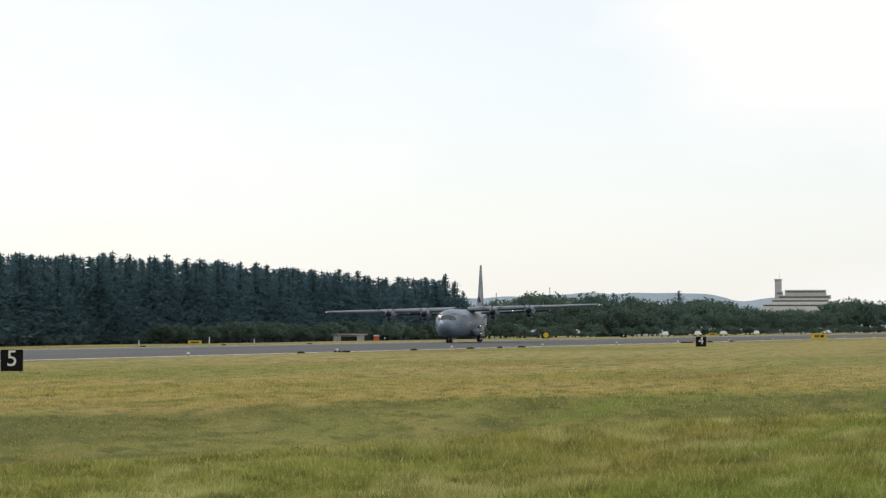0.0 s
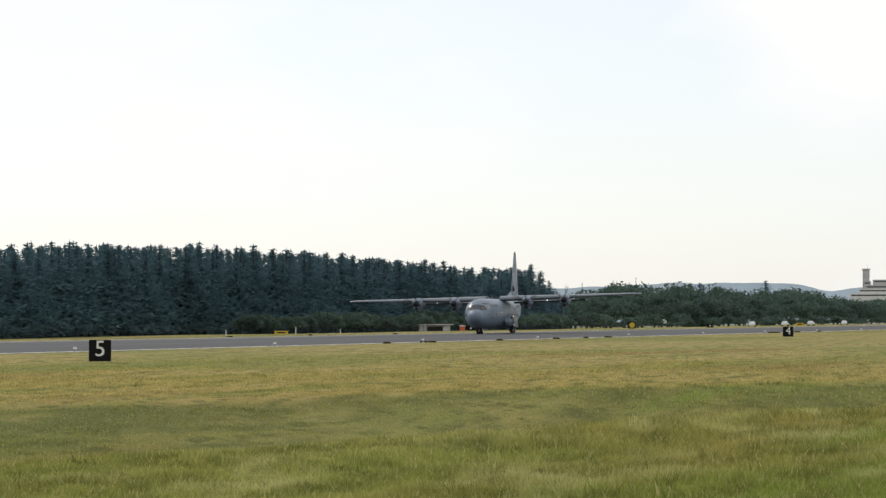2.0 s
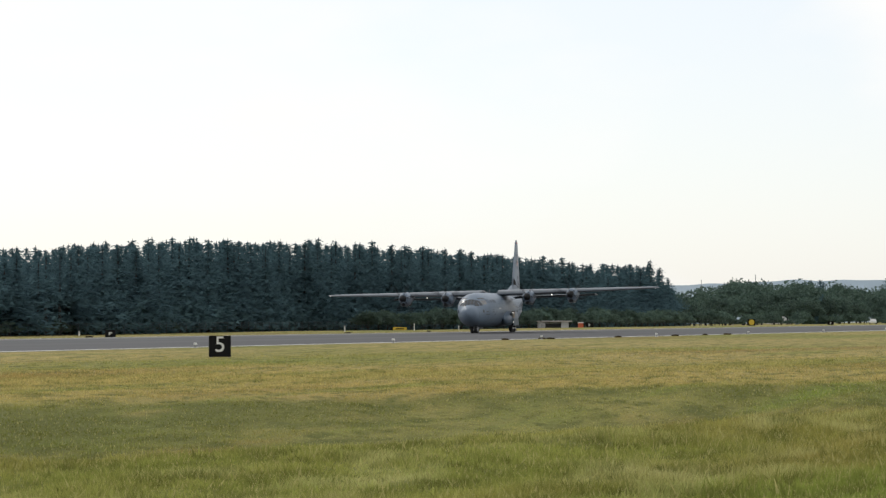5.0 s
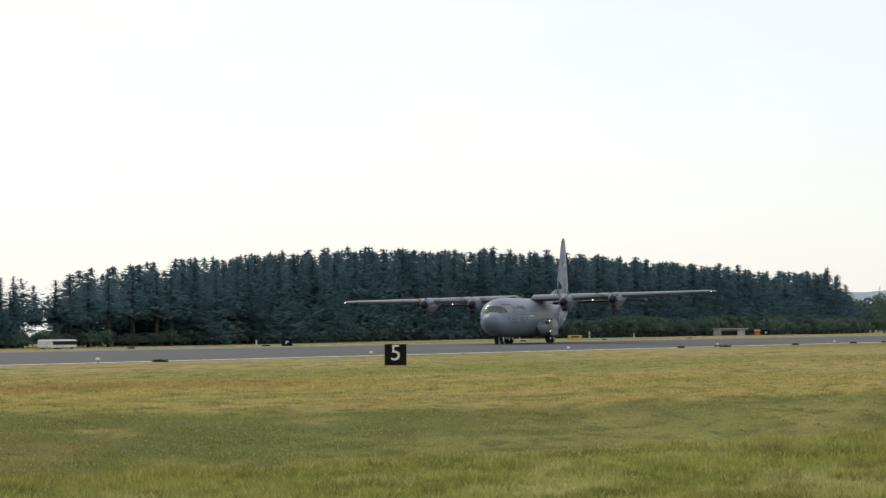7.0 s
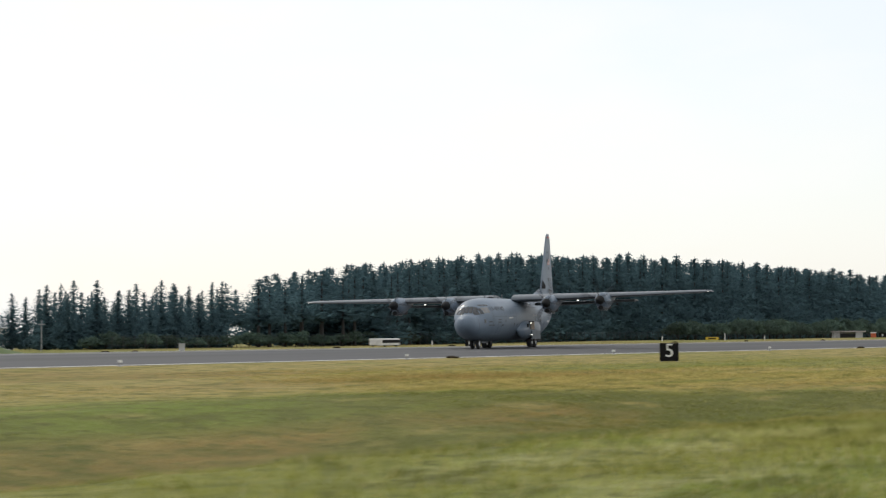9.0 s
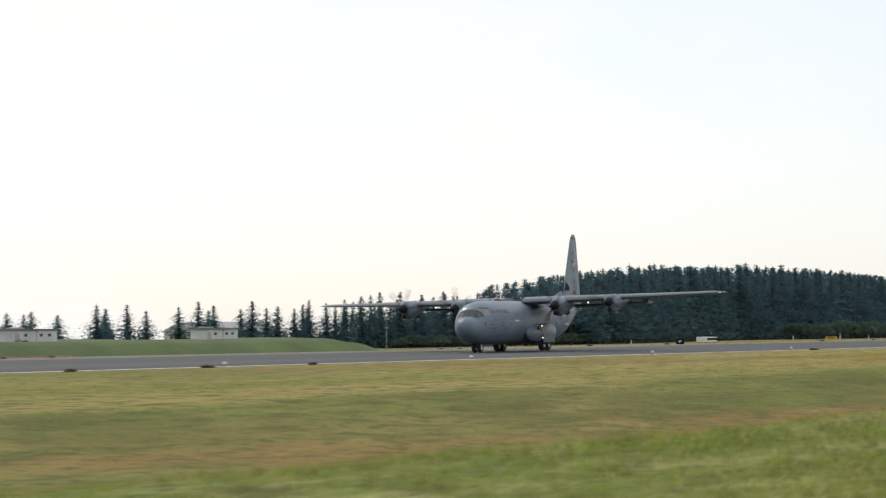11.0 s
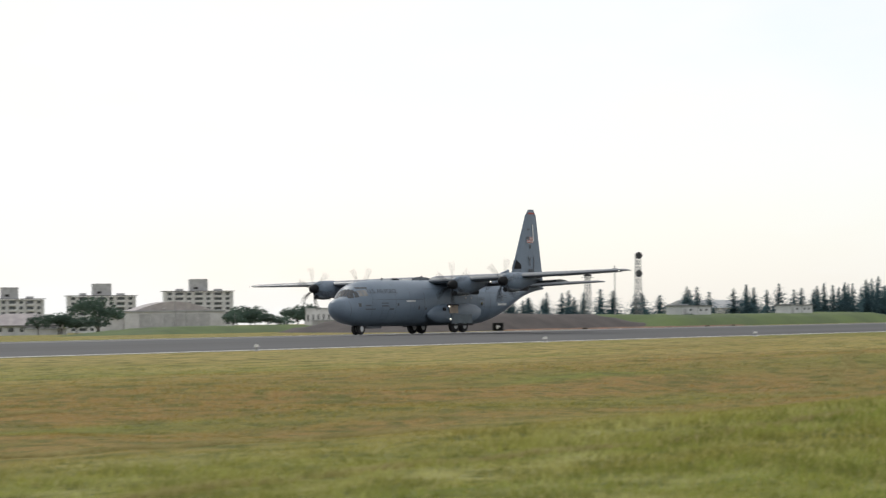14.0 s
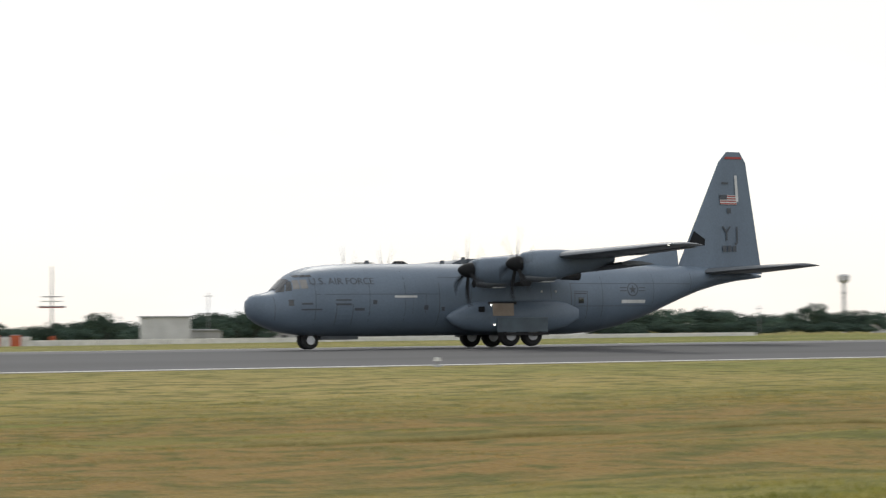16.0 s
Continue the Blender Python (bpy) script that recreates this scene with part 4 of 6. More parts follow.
# ---- trees ----
def tuft_mesh(name, verts, mat, parent, label=""):
    v = np.asarray(verts, dtype=np.float32).reshape(-1, 3)
    me = bpy.data.meshes.new(name)
    me.vertices.add(len(v))
    me.vertices.foreach_set("co", v.ravel())
    me.loops.add(len(v))
    me.loops.foreach_set("vertex_index", np.arange(len(v), dtype=np.int32))
    me.polygons.add(len(v) // 3)
    me.polygons.foreach_set("loop_start", np.arange(0, len(v), 3, dtype=np.int32))
    me.update()
    me.validate()
    me.materials.append(mat)
    ob = new(name, me)
    if parent is not None:
        ob.parent = parent
    if label:
        ob["label"] = label
    return ob


def conifer_tufts(rng, h, spread, bare, dens=1.0, gaps=0.0):
    """Drooping sprays of needles on whorled boughs, as loose triangles."""
    out = []
    z = bare * h
    while z < h * 0.97:
        u = (z - bare * h) / (h * (1 - bare))
        r = spread * (1 - u) ** 0.92 * (0.60 + 0.40 * min(1.0, u * 5)) + 0.06
        n = max(4, int((5 + 8 * (1 - u)) * dens))
        for k in range(n):
            if rng.random() < gaps:
                continue
            a = rng.uniform(0, 2 * math.pi)
            ln = r * rng.uniform(0.55, 1.30)
            droop = rng.uniform(0.05, 0.38)
            for f in (0.1, 0.42, 0.72, 1.0):
                s = (0.13 + 0.20 * (1 - f)) * (0.24 + 0.76 * (1 - u)) * (0.6 + 0.2 * spread)
                c = np.array((math.cos(a) * ln * f, math.sin(a) * ln * f, z - droop * ln * f * f + 0.14 * ln * f))
                out.append(c + rng.normal(0, s, (3, 3)) * (1, 1, 0.8) + rng.normal(0, 0.05, 3))
        z += h * 0.028 * rng.uniform(0.7, 1.3)
    for k in range(4):
        a = rng.uniform(0, 6.28)
        w, zz = 0.012 * h * (1 - k / 6), h * (0.90 + 0.02 * k)
        out.append(np.array(((math.cos(a) * w, math.sin(a) * w, zz), (-math.cos(a) * w, -math.sin(a) * w, zz), (0, 0, h * (0.985 + 0.006 * k)))))
    return np.array(out)


def build_conifer(seed, h, spread, bare, label, gaps=0.0, dens=1.0):
    rng = np.random.default_rng(seed)
    tree = thing("conifer_tree", label, "tree", group="airfield conifers")
    part("trunk", tube((0, 0, -0.4), (0, 0, h * 0.93), 0.016 * h, 0.003 * h, 8), BARK, tree, "straight brown trunk")
    tuft_mesh("crown", conifer_tufts(rng, h, spread, bare, dens, gaps), HAZED_CONIFER, tree, "dark needles on drooping boughs")
    return tree


def leafy_tufts(rng, lobes, size, per=1.0):
    out = []
    for cx, cy, cz, rx, ry, rz in lobes:
        n = int(60 * per * (rx * ry + ry * rz + rx * rz) / 3 / size ** 2 * 0.5)
        for _ in range(min(n, 230)):
            d = rng.normal(0, 1, 3)
            d /= np.linalg.norm(d)
            if d[2] < -0.55:
                continue
            c = np.array((cx, cy, cz)) + d * (rx, ry, rz) * rng.uniform(0.78, 1.08)
            out.append(c + rng.normal(0, size * 0.85, (3, 3)))
    return np.array(out)


def build_broadleaf(seed, h, w, label, size=0.3, name="broadleaf_tree", trunk=0.3, category="tree"):
    rng = np.random.default_rng(seed)
    tree = thing(name, label, category, group="broadleaf trees and bushes")
    stem = tube((0, 0, -0.4), (0, 0, h * (trunk + 0.25)), 0.03 * h, 0.018 * h, 8)
    for _ in range(4):
        a = rng.uniform(0, 6.28)
        tube((0, 0, h * trunk), (math.cos(a) * w * 0.28, math.sin(a) * w * 0.28, h * 0.7), 0.014 * h, 0.006 * h, 6, stem)
    part("trunk", stem, BARK, tree, "forked brown trunk")
    lobes = [(0, 0, h * (0.5 + trunk * 0.35), w * 0.36, w * 0.36, h * (0.46 - trunk * 0.3))]
    for _ in range(9):
        a, q = rng.uniform(0, 6.28), rng.uniform(0.15, 0.34) * w
        s = rng.uniform(0.14, 0.24)
        lobes.append((math.cos(a) * q, math.sin(a) * q, h * rng.uniform(0.30 + trunk * 0.5, 0.84), w * s, w * s, h * s * 0.75))
    tuft_mesh("crown", leafy_tufts(rng, lobes, size), LEAF, tree, "rounded leafy crown")
    return tree


def scaled(m, s):
    return m @ Matrix.Diagonal((s[0], s[1], s[2], 1))


def plant(ob, x, y, s, turn, sz=None, lift=0.0):
    c = copy_thing(ob, Matrix())
    c.matrix_basis = scaled(pose(x, y, ground_z(y) + lift, 0, 0, turn), (s, s, sz or s))
    return c


EAST = 35.54
known = set(scene.objects)


def lay_east(known):
    """The eastern grounds are laid out on a grid of their own, EAST metres along the runway."""
    for ob in list(scene.objects):
        if ob.parent is None and ob not in known:
            ob.matrix_basis = Matrix.Translation((EAST, 0, 0)) @ ob.matrix_basis


FOREST_LABEL = "tall dark green conifer in a dense plantation"
SHAPES = [build_conifer(11 + k, 10.0, 3.3 + 0.4 * (k % 3), 0.05, FOREST_LABEL, dens=1.45) for k in range(5)]
THIN = [build_conifer(31 + k, 10.0, 2.2 + 0.3 * k, 0.38, "dark conifer with a bare lower trunk", gaps=0.30, dens=1.1) for k in range(3)]
SPARSE = [build_conifer(51 + k, 10.0, 2.5 + 0.35 * (k % 3), 0.05, "dark free-standing conifer with layered boughs", gaps=0.05, dens=1.5) for k in range(4)]
SHRUBS = [build_broadleaf(71 + k, 4.0, 7.0 + k, "rounded green bush at the edge of the wood", 0.24, "bush", 0.08, "bush") for k in range(3)]
OAKS = [build_broadleaf(81 + k, 10.0, 12.0 + 1.5 * k, "broad dark green leafy tree", 0.36) for k in range(3)]


def forest_top(x):
    """Height of the plantation's top above the eye level of its edge, along x."""
    xs = (372, 392, 402, 432, 478, 530, 560, 625, 700, 735, 757, 772, 790, 806, 822)
    zs = (7.0, 7.6, 8.6, 10.6, 13.0, 14.9, 15.2, 15.7, 15.2, 14.2, 12.6, 13.0, 16.2, 15.6, 9.5)
    return float(np.interp(x, xs, zs))


def joined_trees(name, label, rows, mat=None):
    """Many trees of the shared shapes in one mesh: rows of shape, x, y, width and height scale, turn."""
    cached, chunks = {}, []
    for src, x, y, sw, sh, turn in rows:
        if src not in cached:
            me = [c for c in src.children if c.name.startswith("crown")][0].data
            co = np.empty(len(me.vertices) * 3, dtype=np.float32)
            me.vertices.foreach_get("co", co)
            cached[src] = co.reshape(-1, 3)
        c, q = cached[src], radians(turn)
        v = np.empty_like(c)
        v[:, 0] = (c[:, 0] * math.cos(q) - c[:, 1] * math.sin(q)) * sw + x
        v[:, 1] = (c[:, 0] * math.sin(q) + c[:, 1] * math.cos(q)) * sw + y
        v[:, 2] = c[:, 2] * sh + ground_z(y)
        chunks.append(v)
    return tagged(tuft_mesh(name, np.concatenate(chunks), mat or HAZED_CONIFER, None), label, "woodland", kind="stuff")


def wood_edge(x):
    """Where the plantation's front row stands, along x."""
    return float(np.interp(x, (385, 500, 824), (169, 194, 231)))


def build_forest():
    rng = random.Random(5)
    deep = []
    for row in range(4):
        x = 387.0
        while x < 824:
            depth = wood_edge(x) + row * 4.6
            y = depth + rng.uniform(-1.6, 1.6)
            top = forest_top(x) * (0.96 if x < 440 else 1.0) + rng.uniform(-0.8, 0.35) + (0.5 if rng.random() < 0.15 else 0)
            k = (top - ground_z(y)) / 10
            thin = x < 412 or (x < 440 and rng.random() < 0.4)
            src = rng.choice(THIN if thin else SHAPES)
            turn, wide = rng.uniform(0, 360), (1.15 + 0.62 * k) * rng.uniform(0.85, 1.3) * (1.25 if x > 640 else 1.0)
            if row == 0:
                plant(src, x, y, wide, turn, k)
            elif x > 412 or row == 1:
                deep.append((src, x, y, wide, k, turn))
            x += rng.uniform(2.4, 3.8) * (1.0 + (x - 394) / 1000) * (1.25 if x < 412 else 1.0)
    joined_trees("woodland", "dense dark conifer plantation behind its front row", deep)
    # detached stand towards the near end
    for row in range(2):
        for x in np.arange(352, 383, 2.6):
            y = 170 + row * 4 + rng.uniform(-1, 1)
            h = 6.9 - ground_z(y) + rng.uniform(-1.3, 0.7) - (1.0 if 362 < x < 366 else 0)
            plant(rng.choice(SHAPES), x + rng.uniform(-0.8, 0.8), y, 0.85, rng.uniform(0, 360), h / 10)
    for x, y, h in ((380.5, 171, 6.4), (383.5, 173, 5.4)):
        plant(SPARSE[1], x, y, 0.6, 40, h / 10)
    # low undergrowth closes the foot of the wood
    for x in np.arange(352, 520, 3.2):
        y = wood_edge(x)
        plant(rng.choice(SHRUBS), x + rng.uniform(-1, 1), y - 1.5, rng.uniform(0.34, 0.5), rng.uniform(0, 360))
    # bushes along the edge
    x = 541.0
    while x < 812:
        y = 186 + (x - 541) * 0.10
        big = rng.uniform(0.75, 1.15) if x > 556 else 0.85
        if not 554 < x < 558:
            plant(rng.choice(SHRUBS), x, y, big, rng.uniform(0, 360))
        x += rng.uniform(4.5, 7.0)


build_forest()


def build_far_wood():
    """Mixed woods beyond the plantation's end, the tall clump on it and a few lone crowns."""
    rng = random.Random(9)
    deep, x = [], 832.0
    while x < 1640:
        for row in range(4):
            y = 234 + (x - 835) * 0.01 + row * 10 + rng.uniform(-3, 3)
            eye = float(np.interp(169 + (x - 169) * 238 / y, (845, 893, 910, 928, 947, 973, 994, 1024, 1055, 1089, 1153, 1194, 1227, 1273, 1394, 1421, 1453, 1640),
                                  (8.6, 10.6, 13.2, 12.5, 11.0, 14.0, 11.2, 13.8, 11.2, 13.2, 13.2, 11.7, 9.6, 9.4, 10.6, 16.6, 18.4, 21.0)))
            h = (eye - ground_z(y)) * rng.uniform(0.66, 1.12) * (0.62, 0.85, 1.0, 1.05)[row]
            wide = h / 10 * rng.uniform(0.75, 1.2)
            if row < 2:
                plant(rng.choice(OAKS), x + rng.uniform(-4, 4), y, wide, rng.uniform(0, 360), h / 10)
            else:
                deep.append((rng.choice(OAKS), x + rng.uniform(-4, 4), y, wide, h / 10, rng.uniform(0, 360)))
        x += rng.uniform(7, 11) * (x / 900)
    foot = [(rng.choice(SHRUBS), x, 228 + (x - 835) * 0.01 + rng.uniform(-3, 3), rng.uniform(0.5, 1.1), rng.uniform(0.45, 1.15), rng.uniform(0, 360))
            for x in np.arange(828, 1640, 6.5)]
    joined_trees("scrub", "dense green scrub at the foot of the far wood", foot, LEAF)
    joined_trees("mixed_woodland", "mixed green woodland on the far rise", deep, LEAF)
    for x, y, h in ((1105, 300, 17.5), (1119, 303, 18.2), (1128, 300, 16.5)):
        plant(OAKS[1], x, y, h / 10 * 0.9, x * 7, h / 10)
    for x, y, h in ((1192, 300, 18.6), (1203, 301, 19.6), (1214, 300, 20.0), (1226, 302, 19.0), (1330, 300, 22.5), (1008, 240, 11)):
        plant(SHAPES[2], x, y, h / 10 * 1.5, x * 5, h / 10)


build_far_wood()
for ob in [o for o in scene.objects if o.parent is None and o.matrix_basis.translation.length < 1e-6 and o.name.split(".")[0] in ("conifer_tree", "broadleaf_tree", "bush")]:
    # the first of each shape takes its own place among the others
    k = len(ob.name) * 3 + ord(ob.name[-1]) % 7
    src_y = 214.0 + (ord(ob.name[-1]) % 4) * 2
    ob.matrix_basis = scaled(pose(470 + (ord(ob.name[-1]) * 17 + len(ob.name) * 41) % 250, src_y, ground_z(src_y)), (1.0, 1.0, 1.05))


def build_hills():
    verts, faces = [], []
    n = 90
    xs = np.linspace(0, 1, n)
    for i, u in enumerate(xs):
        yaw = radians(66 + 20 * u)
        d = 3000.0
        up = 22 + 24 * max(0, math.sin(math.pi * min(1, u / 0.72))) * (0.85 + 0.3 * noise.noise(Vector((u * 9, 0.3, 1)))) + 6 * noise.noise(Vector((u * 23, 2.3, 1)))
        x, y = 169 + math.sin(yaw) * d, math.cos(yaw) * d
        verts += [(x, y, -70), (x, y, up), (x + math.sin(yaw) * 500, y + math.cos(yaw) * 500, up * 0.6)]
        if i:
            a, b = 3 * (i - 1), 3 * i
            faces += [(a, b, b + 1, a + 1), (a + 1, b + 1, b + 2, a + 2)]
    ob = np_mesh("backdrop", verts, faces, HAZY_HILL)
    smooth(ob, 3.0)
    tagged(ob, "low hills with blue-grey distance haze in their colour", "hills", kind="structure")


build_hills()
lay_east(known)


# ---- airfield signs, lights, vehicles and small works ----
def build_marker(x, y, turn, figure, w=1.18, h=1.12):
    s = thing("distance_sign", "black runway distance sign with a white figure" if figure else "black airfield sign with worn white bars", "sign",
              pose(x, y, ground_z(y) - 0.02, 0, 0, turn), "distance signs")
    part("panel", box(-w / 2, w / 2, -0.12, 0.12, -0.02, h, bevel=0.03), BLACK_SIGN, s)
    for k in (-0.4, 0.4):
        part("leg", tube((k * w, 0, -0.3), (k * w, 0, 0.14), 0.05), STEEL, s)
    if figure:
        glyph(figure, 1.08 * h, WHITE_SIGN, "figure", s, pose(0, -0.125, h * 0.55, 90, 0, 0), 0.01)
    else:
        part("bar", box(-0.18, -0.02, -0.135, -0.12, 0.25, h * 0.72), WHITE_SIGN, s)
        part("bar", box(-0.02, 0.2, -0.135, -0.12, 0.45, 0.6), WHITE_SIGN, s)
    return s


known = set(scene.objects)
build_marker(283.5, 66.0, -58, "5")
build_marker(442.5, 68.0, -72, "4")
build_marker(404.0, 150.0, -60, "", 1.2, 0.85)
build_marker(641.8, 185.0, -68, "", 1.5, 1.05)
build_marker(753.0, 165.0, -72, "", 1.5, 0.9)


def build_taxi_sign(x, y, turn, w, h, marked):
    s = thing("taxiway_sign", "low yellow taxiway sign with dark marks beside the runway", "sign", pose(x, y, ground_z(y), 0, 0, turn), "taxiway signs")
    part("panel", box(-w / 2, w / 2, -0.1, 0.1, 0.12, h, bevel=0.02), YELLOW, s)
    for k in (-0.42, 0.42):
        part("leg", tube((k * w, 0, -0.3), (k * w, 0, 0.15), 0.05), STEEL, s)
    for x0, x1 in marked:
        part("mark", box(x0 * w, x1 * w, -0.115, -0.1, h * 0.42, h * 0.74), BLACK_SIGN, s)


build_taxi_sign(571.5, 80.0, -78, 2.6, 1.05, ((-0.26, -0.14), (-0.1, 0.0), (0.08, 0.3)))
build_taxi_sign(522.5, 171.0, -64, 2.2, 0.6, ((-0.3, 0.3),))
build_taxi_sign(845.5, 165.0, -76, 2.2, 0.85, ((-0.3, 0.3),))


def build_hook_marker(x, y, turn):
    s = thing("round_marker", "yellow disc on a black square beside the runway", "sign", pose(x, y, ground_z(y), 0, 0, turn))
    part("board", box(-0.8, 0.8, -0.08, 0.08, 0.1, 1.55, bevel=0.02), BLACK_SIGN, s)
    part("disc", tube((0, -0.08, 0.85), (0, -0.11, 0.85), 0.62, 0.62, 24), YELLOW, s, "yellow disc")


build_hook_marker(689.3, 165.0, -72)
lay_east(known)
build_marker(236.0, 151.5, -45, "", 1.25, 0.95)


def build_edge_lights():
    first = None
    for k in range(24):
        x = 15 + 30 * k
        m = pose(x, 82.9, relief(x, 82.9))
        if first is None:
            first = thing("edge_light", "low white runway edge light on a short stem", "runway light", m, "runway edge lights")
            part("base", tube((0, 0, -0.1), (0, 0, 0.06), 0.16, 0.14, 12), CONCRETE, first)
            part("stem", tube((0, 0, 0.05), (0, 0, 0.22), 0.05, 0.05, 8), STEEL, first)
            part("lens", tube((0, 0, 0.22), (0, 0, 0.36), 0.13, 0.09, 12), WHITE_SIGN, first, "white glass lens")
        else:
            copy_thing(first, m)
    rng = random.Random(3)
    tuft = None
    for k in range(26):
        x, y = rng.uniform(200, 560), rng.choice((83.2, 83.4, 150.6))
        m = pose(x, y, relief(x, y), 0, 0, rng.uniform(0, 360))
        if tuft is None:
            tuft = tagged(tuft_mesh("weed_clump", leafy_tufts(np.random.default_rng(4), [(0, 0, 0.05, 0.32, 0.18, 0.06), (0.26, 0.1, 0.04, 0.22, 0.14, 0.05)], 0.06), SOIL_LEAF, None),
                          "brown withered weed clump at the runway edge", "weeds", "runway weeds")
            tuft.matrix_basis = m
        else:
            copy_thing(tuft, m)


SOIL_LEAF = material("withered_leaf", (0.085, 0.060, 0.030), 0.9, scale=3, vary=0.3)
build_edge_lights()


def build_pit_shed():
    s = thing("arrestor_shed", "low pale concrete shed with a wide dark opening", "shed", pose(634, 190, ground_z(190) - 0.2, 0, 0, -66))
    bm = box(-3.2, 3.2, 0.3, 2.4, 0, 1.45)
    box(-3.2, -1.6, -0.6, 0.3, 0, 1.45, bm)
    box(1.7, 3.2, -0.6, 0.3, 0, 1.45, bm)
    part("wall", bm, CONCRETE, s)
    part("roof", box(-3.5, 3.9, -0.9, 2.6, 1.46, 1.68, bevel=0.03), TILE_ROOF, s)
    part("opening", box(-1.6, 1.7, 0.2, 0.29, 0.05, 1.1), SHADED, s, "dark opening")
    o = thing("equipment_box", "orange equipment box with a white top by the runway", "box", pose(649.5, 190, ground_z(190), 0, 0, -66))
    part("body", box(-0.55, 0.55, -0.4, 0.4, 0, 0.95, bevel=0.03), ORANGE, o)
    part("cap", box(-0.62, 0.62, -0.46, 0.46, 0.95, 1.15, bevel=0.03), WHITE_SIGN, o)
    b = thing("marker_cabinet", "small pale grey cabinet on the grass verge", "cabinet", pose(347.0, 151.5, ground_z(151.5) - 0.1, 0, 0, -50))
    part("body", box(-0.3, 0.3, -0.2, 0.2, 0, 0.8, bevel=0.02), CONCRETE, b)
    part("cap", box(-0.35, 0.35, -0.24, 0.24, 0.8, 0.86), GREY_ROOF, b)
    for x, y, h in ((530, 172, 1.1), (552, 174, 0.7), (505, 172, 0.8), (425, 168, 0.5)):
        p = thing("marker_post", "short white marker post on the far verge", "post", pose(x, y, ground_z(y)), "marker posts")
        part("post", tube((0, 0, -0.2), (0, 0, h), 0.1, 0.08), WHITE_SIGN, p)
        part("cap", tube((0, 0, h), (0, 0, h + 0.1), 0.12, 0.02), CONCRETE, p)


known = set(scene.objects)
build_pit_shed()


def fence_line(x):
    return float(np.interp(x, (350, 480, 826), (163, 182, 201)))


def build_fence():
    f = thing("perimeter_fence", "wire fence on slim steel posts along the wood", "fence", pose(0, 0, 0))
    post = None
    xs = np.arange(350, 826, 2.4)
    for x in xs:
        y = fence_line(x)
        if post is None:
            post = part("post", tube((0, 0, -0.2), (0, 0, 1.5), 0.03, 0.03, 6), DARK_STEEL, f)
            p = post
        else:
            p = post.copy()
            scene.collection.objects.link(p)
        p.matrix_basis = pose(x, y, ground_z(y))
    for h in (0.1, 0.5, 0.9, 1.3, 1.5):
        bm = loft([[(x, fence_line(x) + a, ground_z(fence_line(x)) + h + c) for a, c in ((0.008, 0), (0, 0.008), (-0.008, 0), (0, -0.008))]
                   for x in np.arange(350, 826, 12)])
        part("wire", bm, DARK_STEEL, f, "taut wire")


build_fence()


def build_car(x, y, turn, tall=1.45, long=4.2):
    c = thing("parked_car", "small white car parked on the far side", "car", pose(x, y, ground_z(y), 0, 0, turn), "parked cars")
    bm = box(-long / 2, long / 2, -0.85, 0.85, 0.35, 0.85, bevel=0.12)
    part("body", bm, WHITE_CAR, c)
    cab = loft([[(-long * 0.34, -0.78, 0.84), (long * 0.24, -0.78, 0.84), (long * 0.24, 0.78, 0.84), (-long * 0.34, 0.78, 0.84)],
                [(-long * 0.27, -0.66, tall), (long * 0.10, -0.66, tall), (long * 0.10, 0.66, tall), (-long * 0.27, 0.66, tall)]])
    part("cabin", cab, WHITE_CAR, c)
    for s in (-1, 1):
        part("window", box(-long * 0.28, long * 0.14, s * 0.755 - 0.012, s * 0.755 + 0.012, 0.92, tall - 0.16), PANE, c)
    part("windscreen", box(long * 0.17, long * 0.19, -0.6, 0.6, 0.92, tall - 0.16), PANE, c)
    for wx in (-long * 0.31, long * 0.31):
        for s in (-1, 1):
            part("wheel", tube((wx, s * 0.72, 0.32), (wx, s * 0.88, 0.32), 0.32, 0.32, 16), RUBBER, c)


for x, turn in ((793, 20), (828.5, 5), (859, 0), (902, 10), (1012, 60)):
    build_car(x, 165, turn, 1.4, 2.9)
lay_east(known)


def build_bus():
    b = thing("bus", "white coach with a dark window band driving behind the runway", "bus")
    part("body", box(-2.1, 2.1, -0.95, 0.95, 0.14, 0.98, bevel=0.1), WHITE_CAR, b)
    part("roof", box(-2.05, 2.0, -0.93, 0.93, 0.84, 1.0, bevel=0.06), WHITE_CAR, b)
    for s in (-1, 1):
        part("window_band", box(-2.0, 2.05, s * 0.955 - 0.012, s * 0.955 + 0.012, 0.46, 0.84), BLACK_PAINT, b, "dark window band")
    part("windscreen", box(2.09, 2.115, -0.8, 0.8, 0.40, 0.82), PANE, b)
    for wx in (-1.35, 1.35):
        for s in (-1, 1):
            part("wheel", tube((wx, s * 0.75, 0.2), (wx, s * 0.93, 0.2), 0.2, 0.2, 14), RUBBER, b)
    return b


BUS = build_bus()


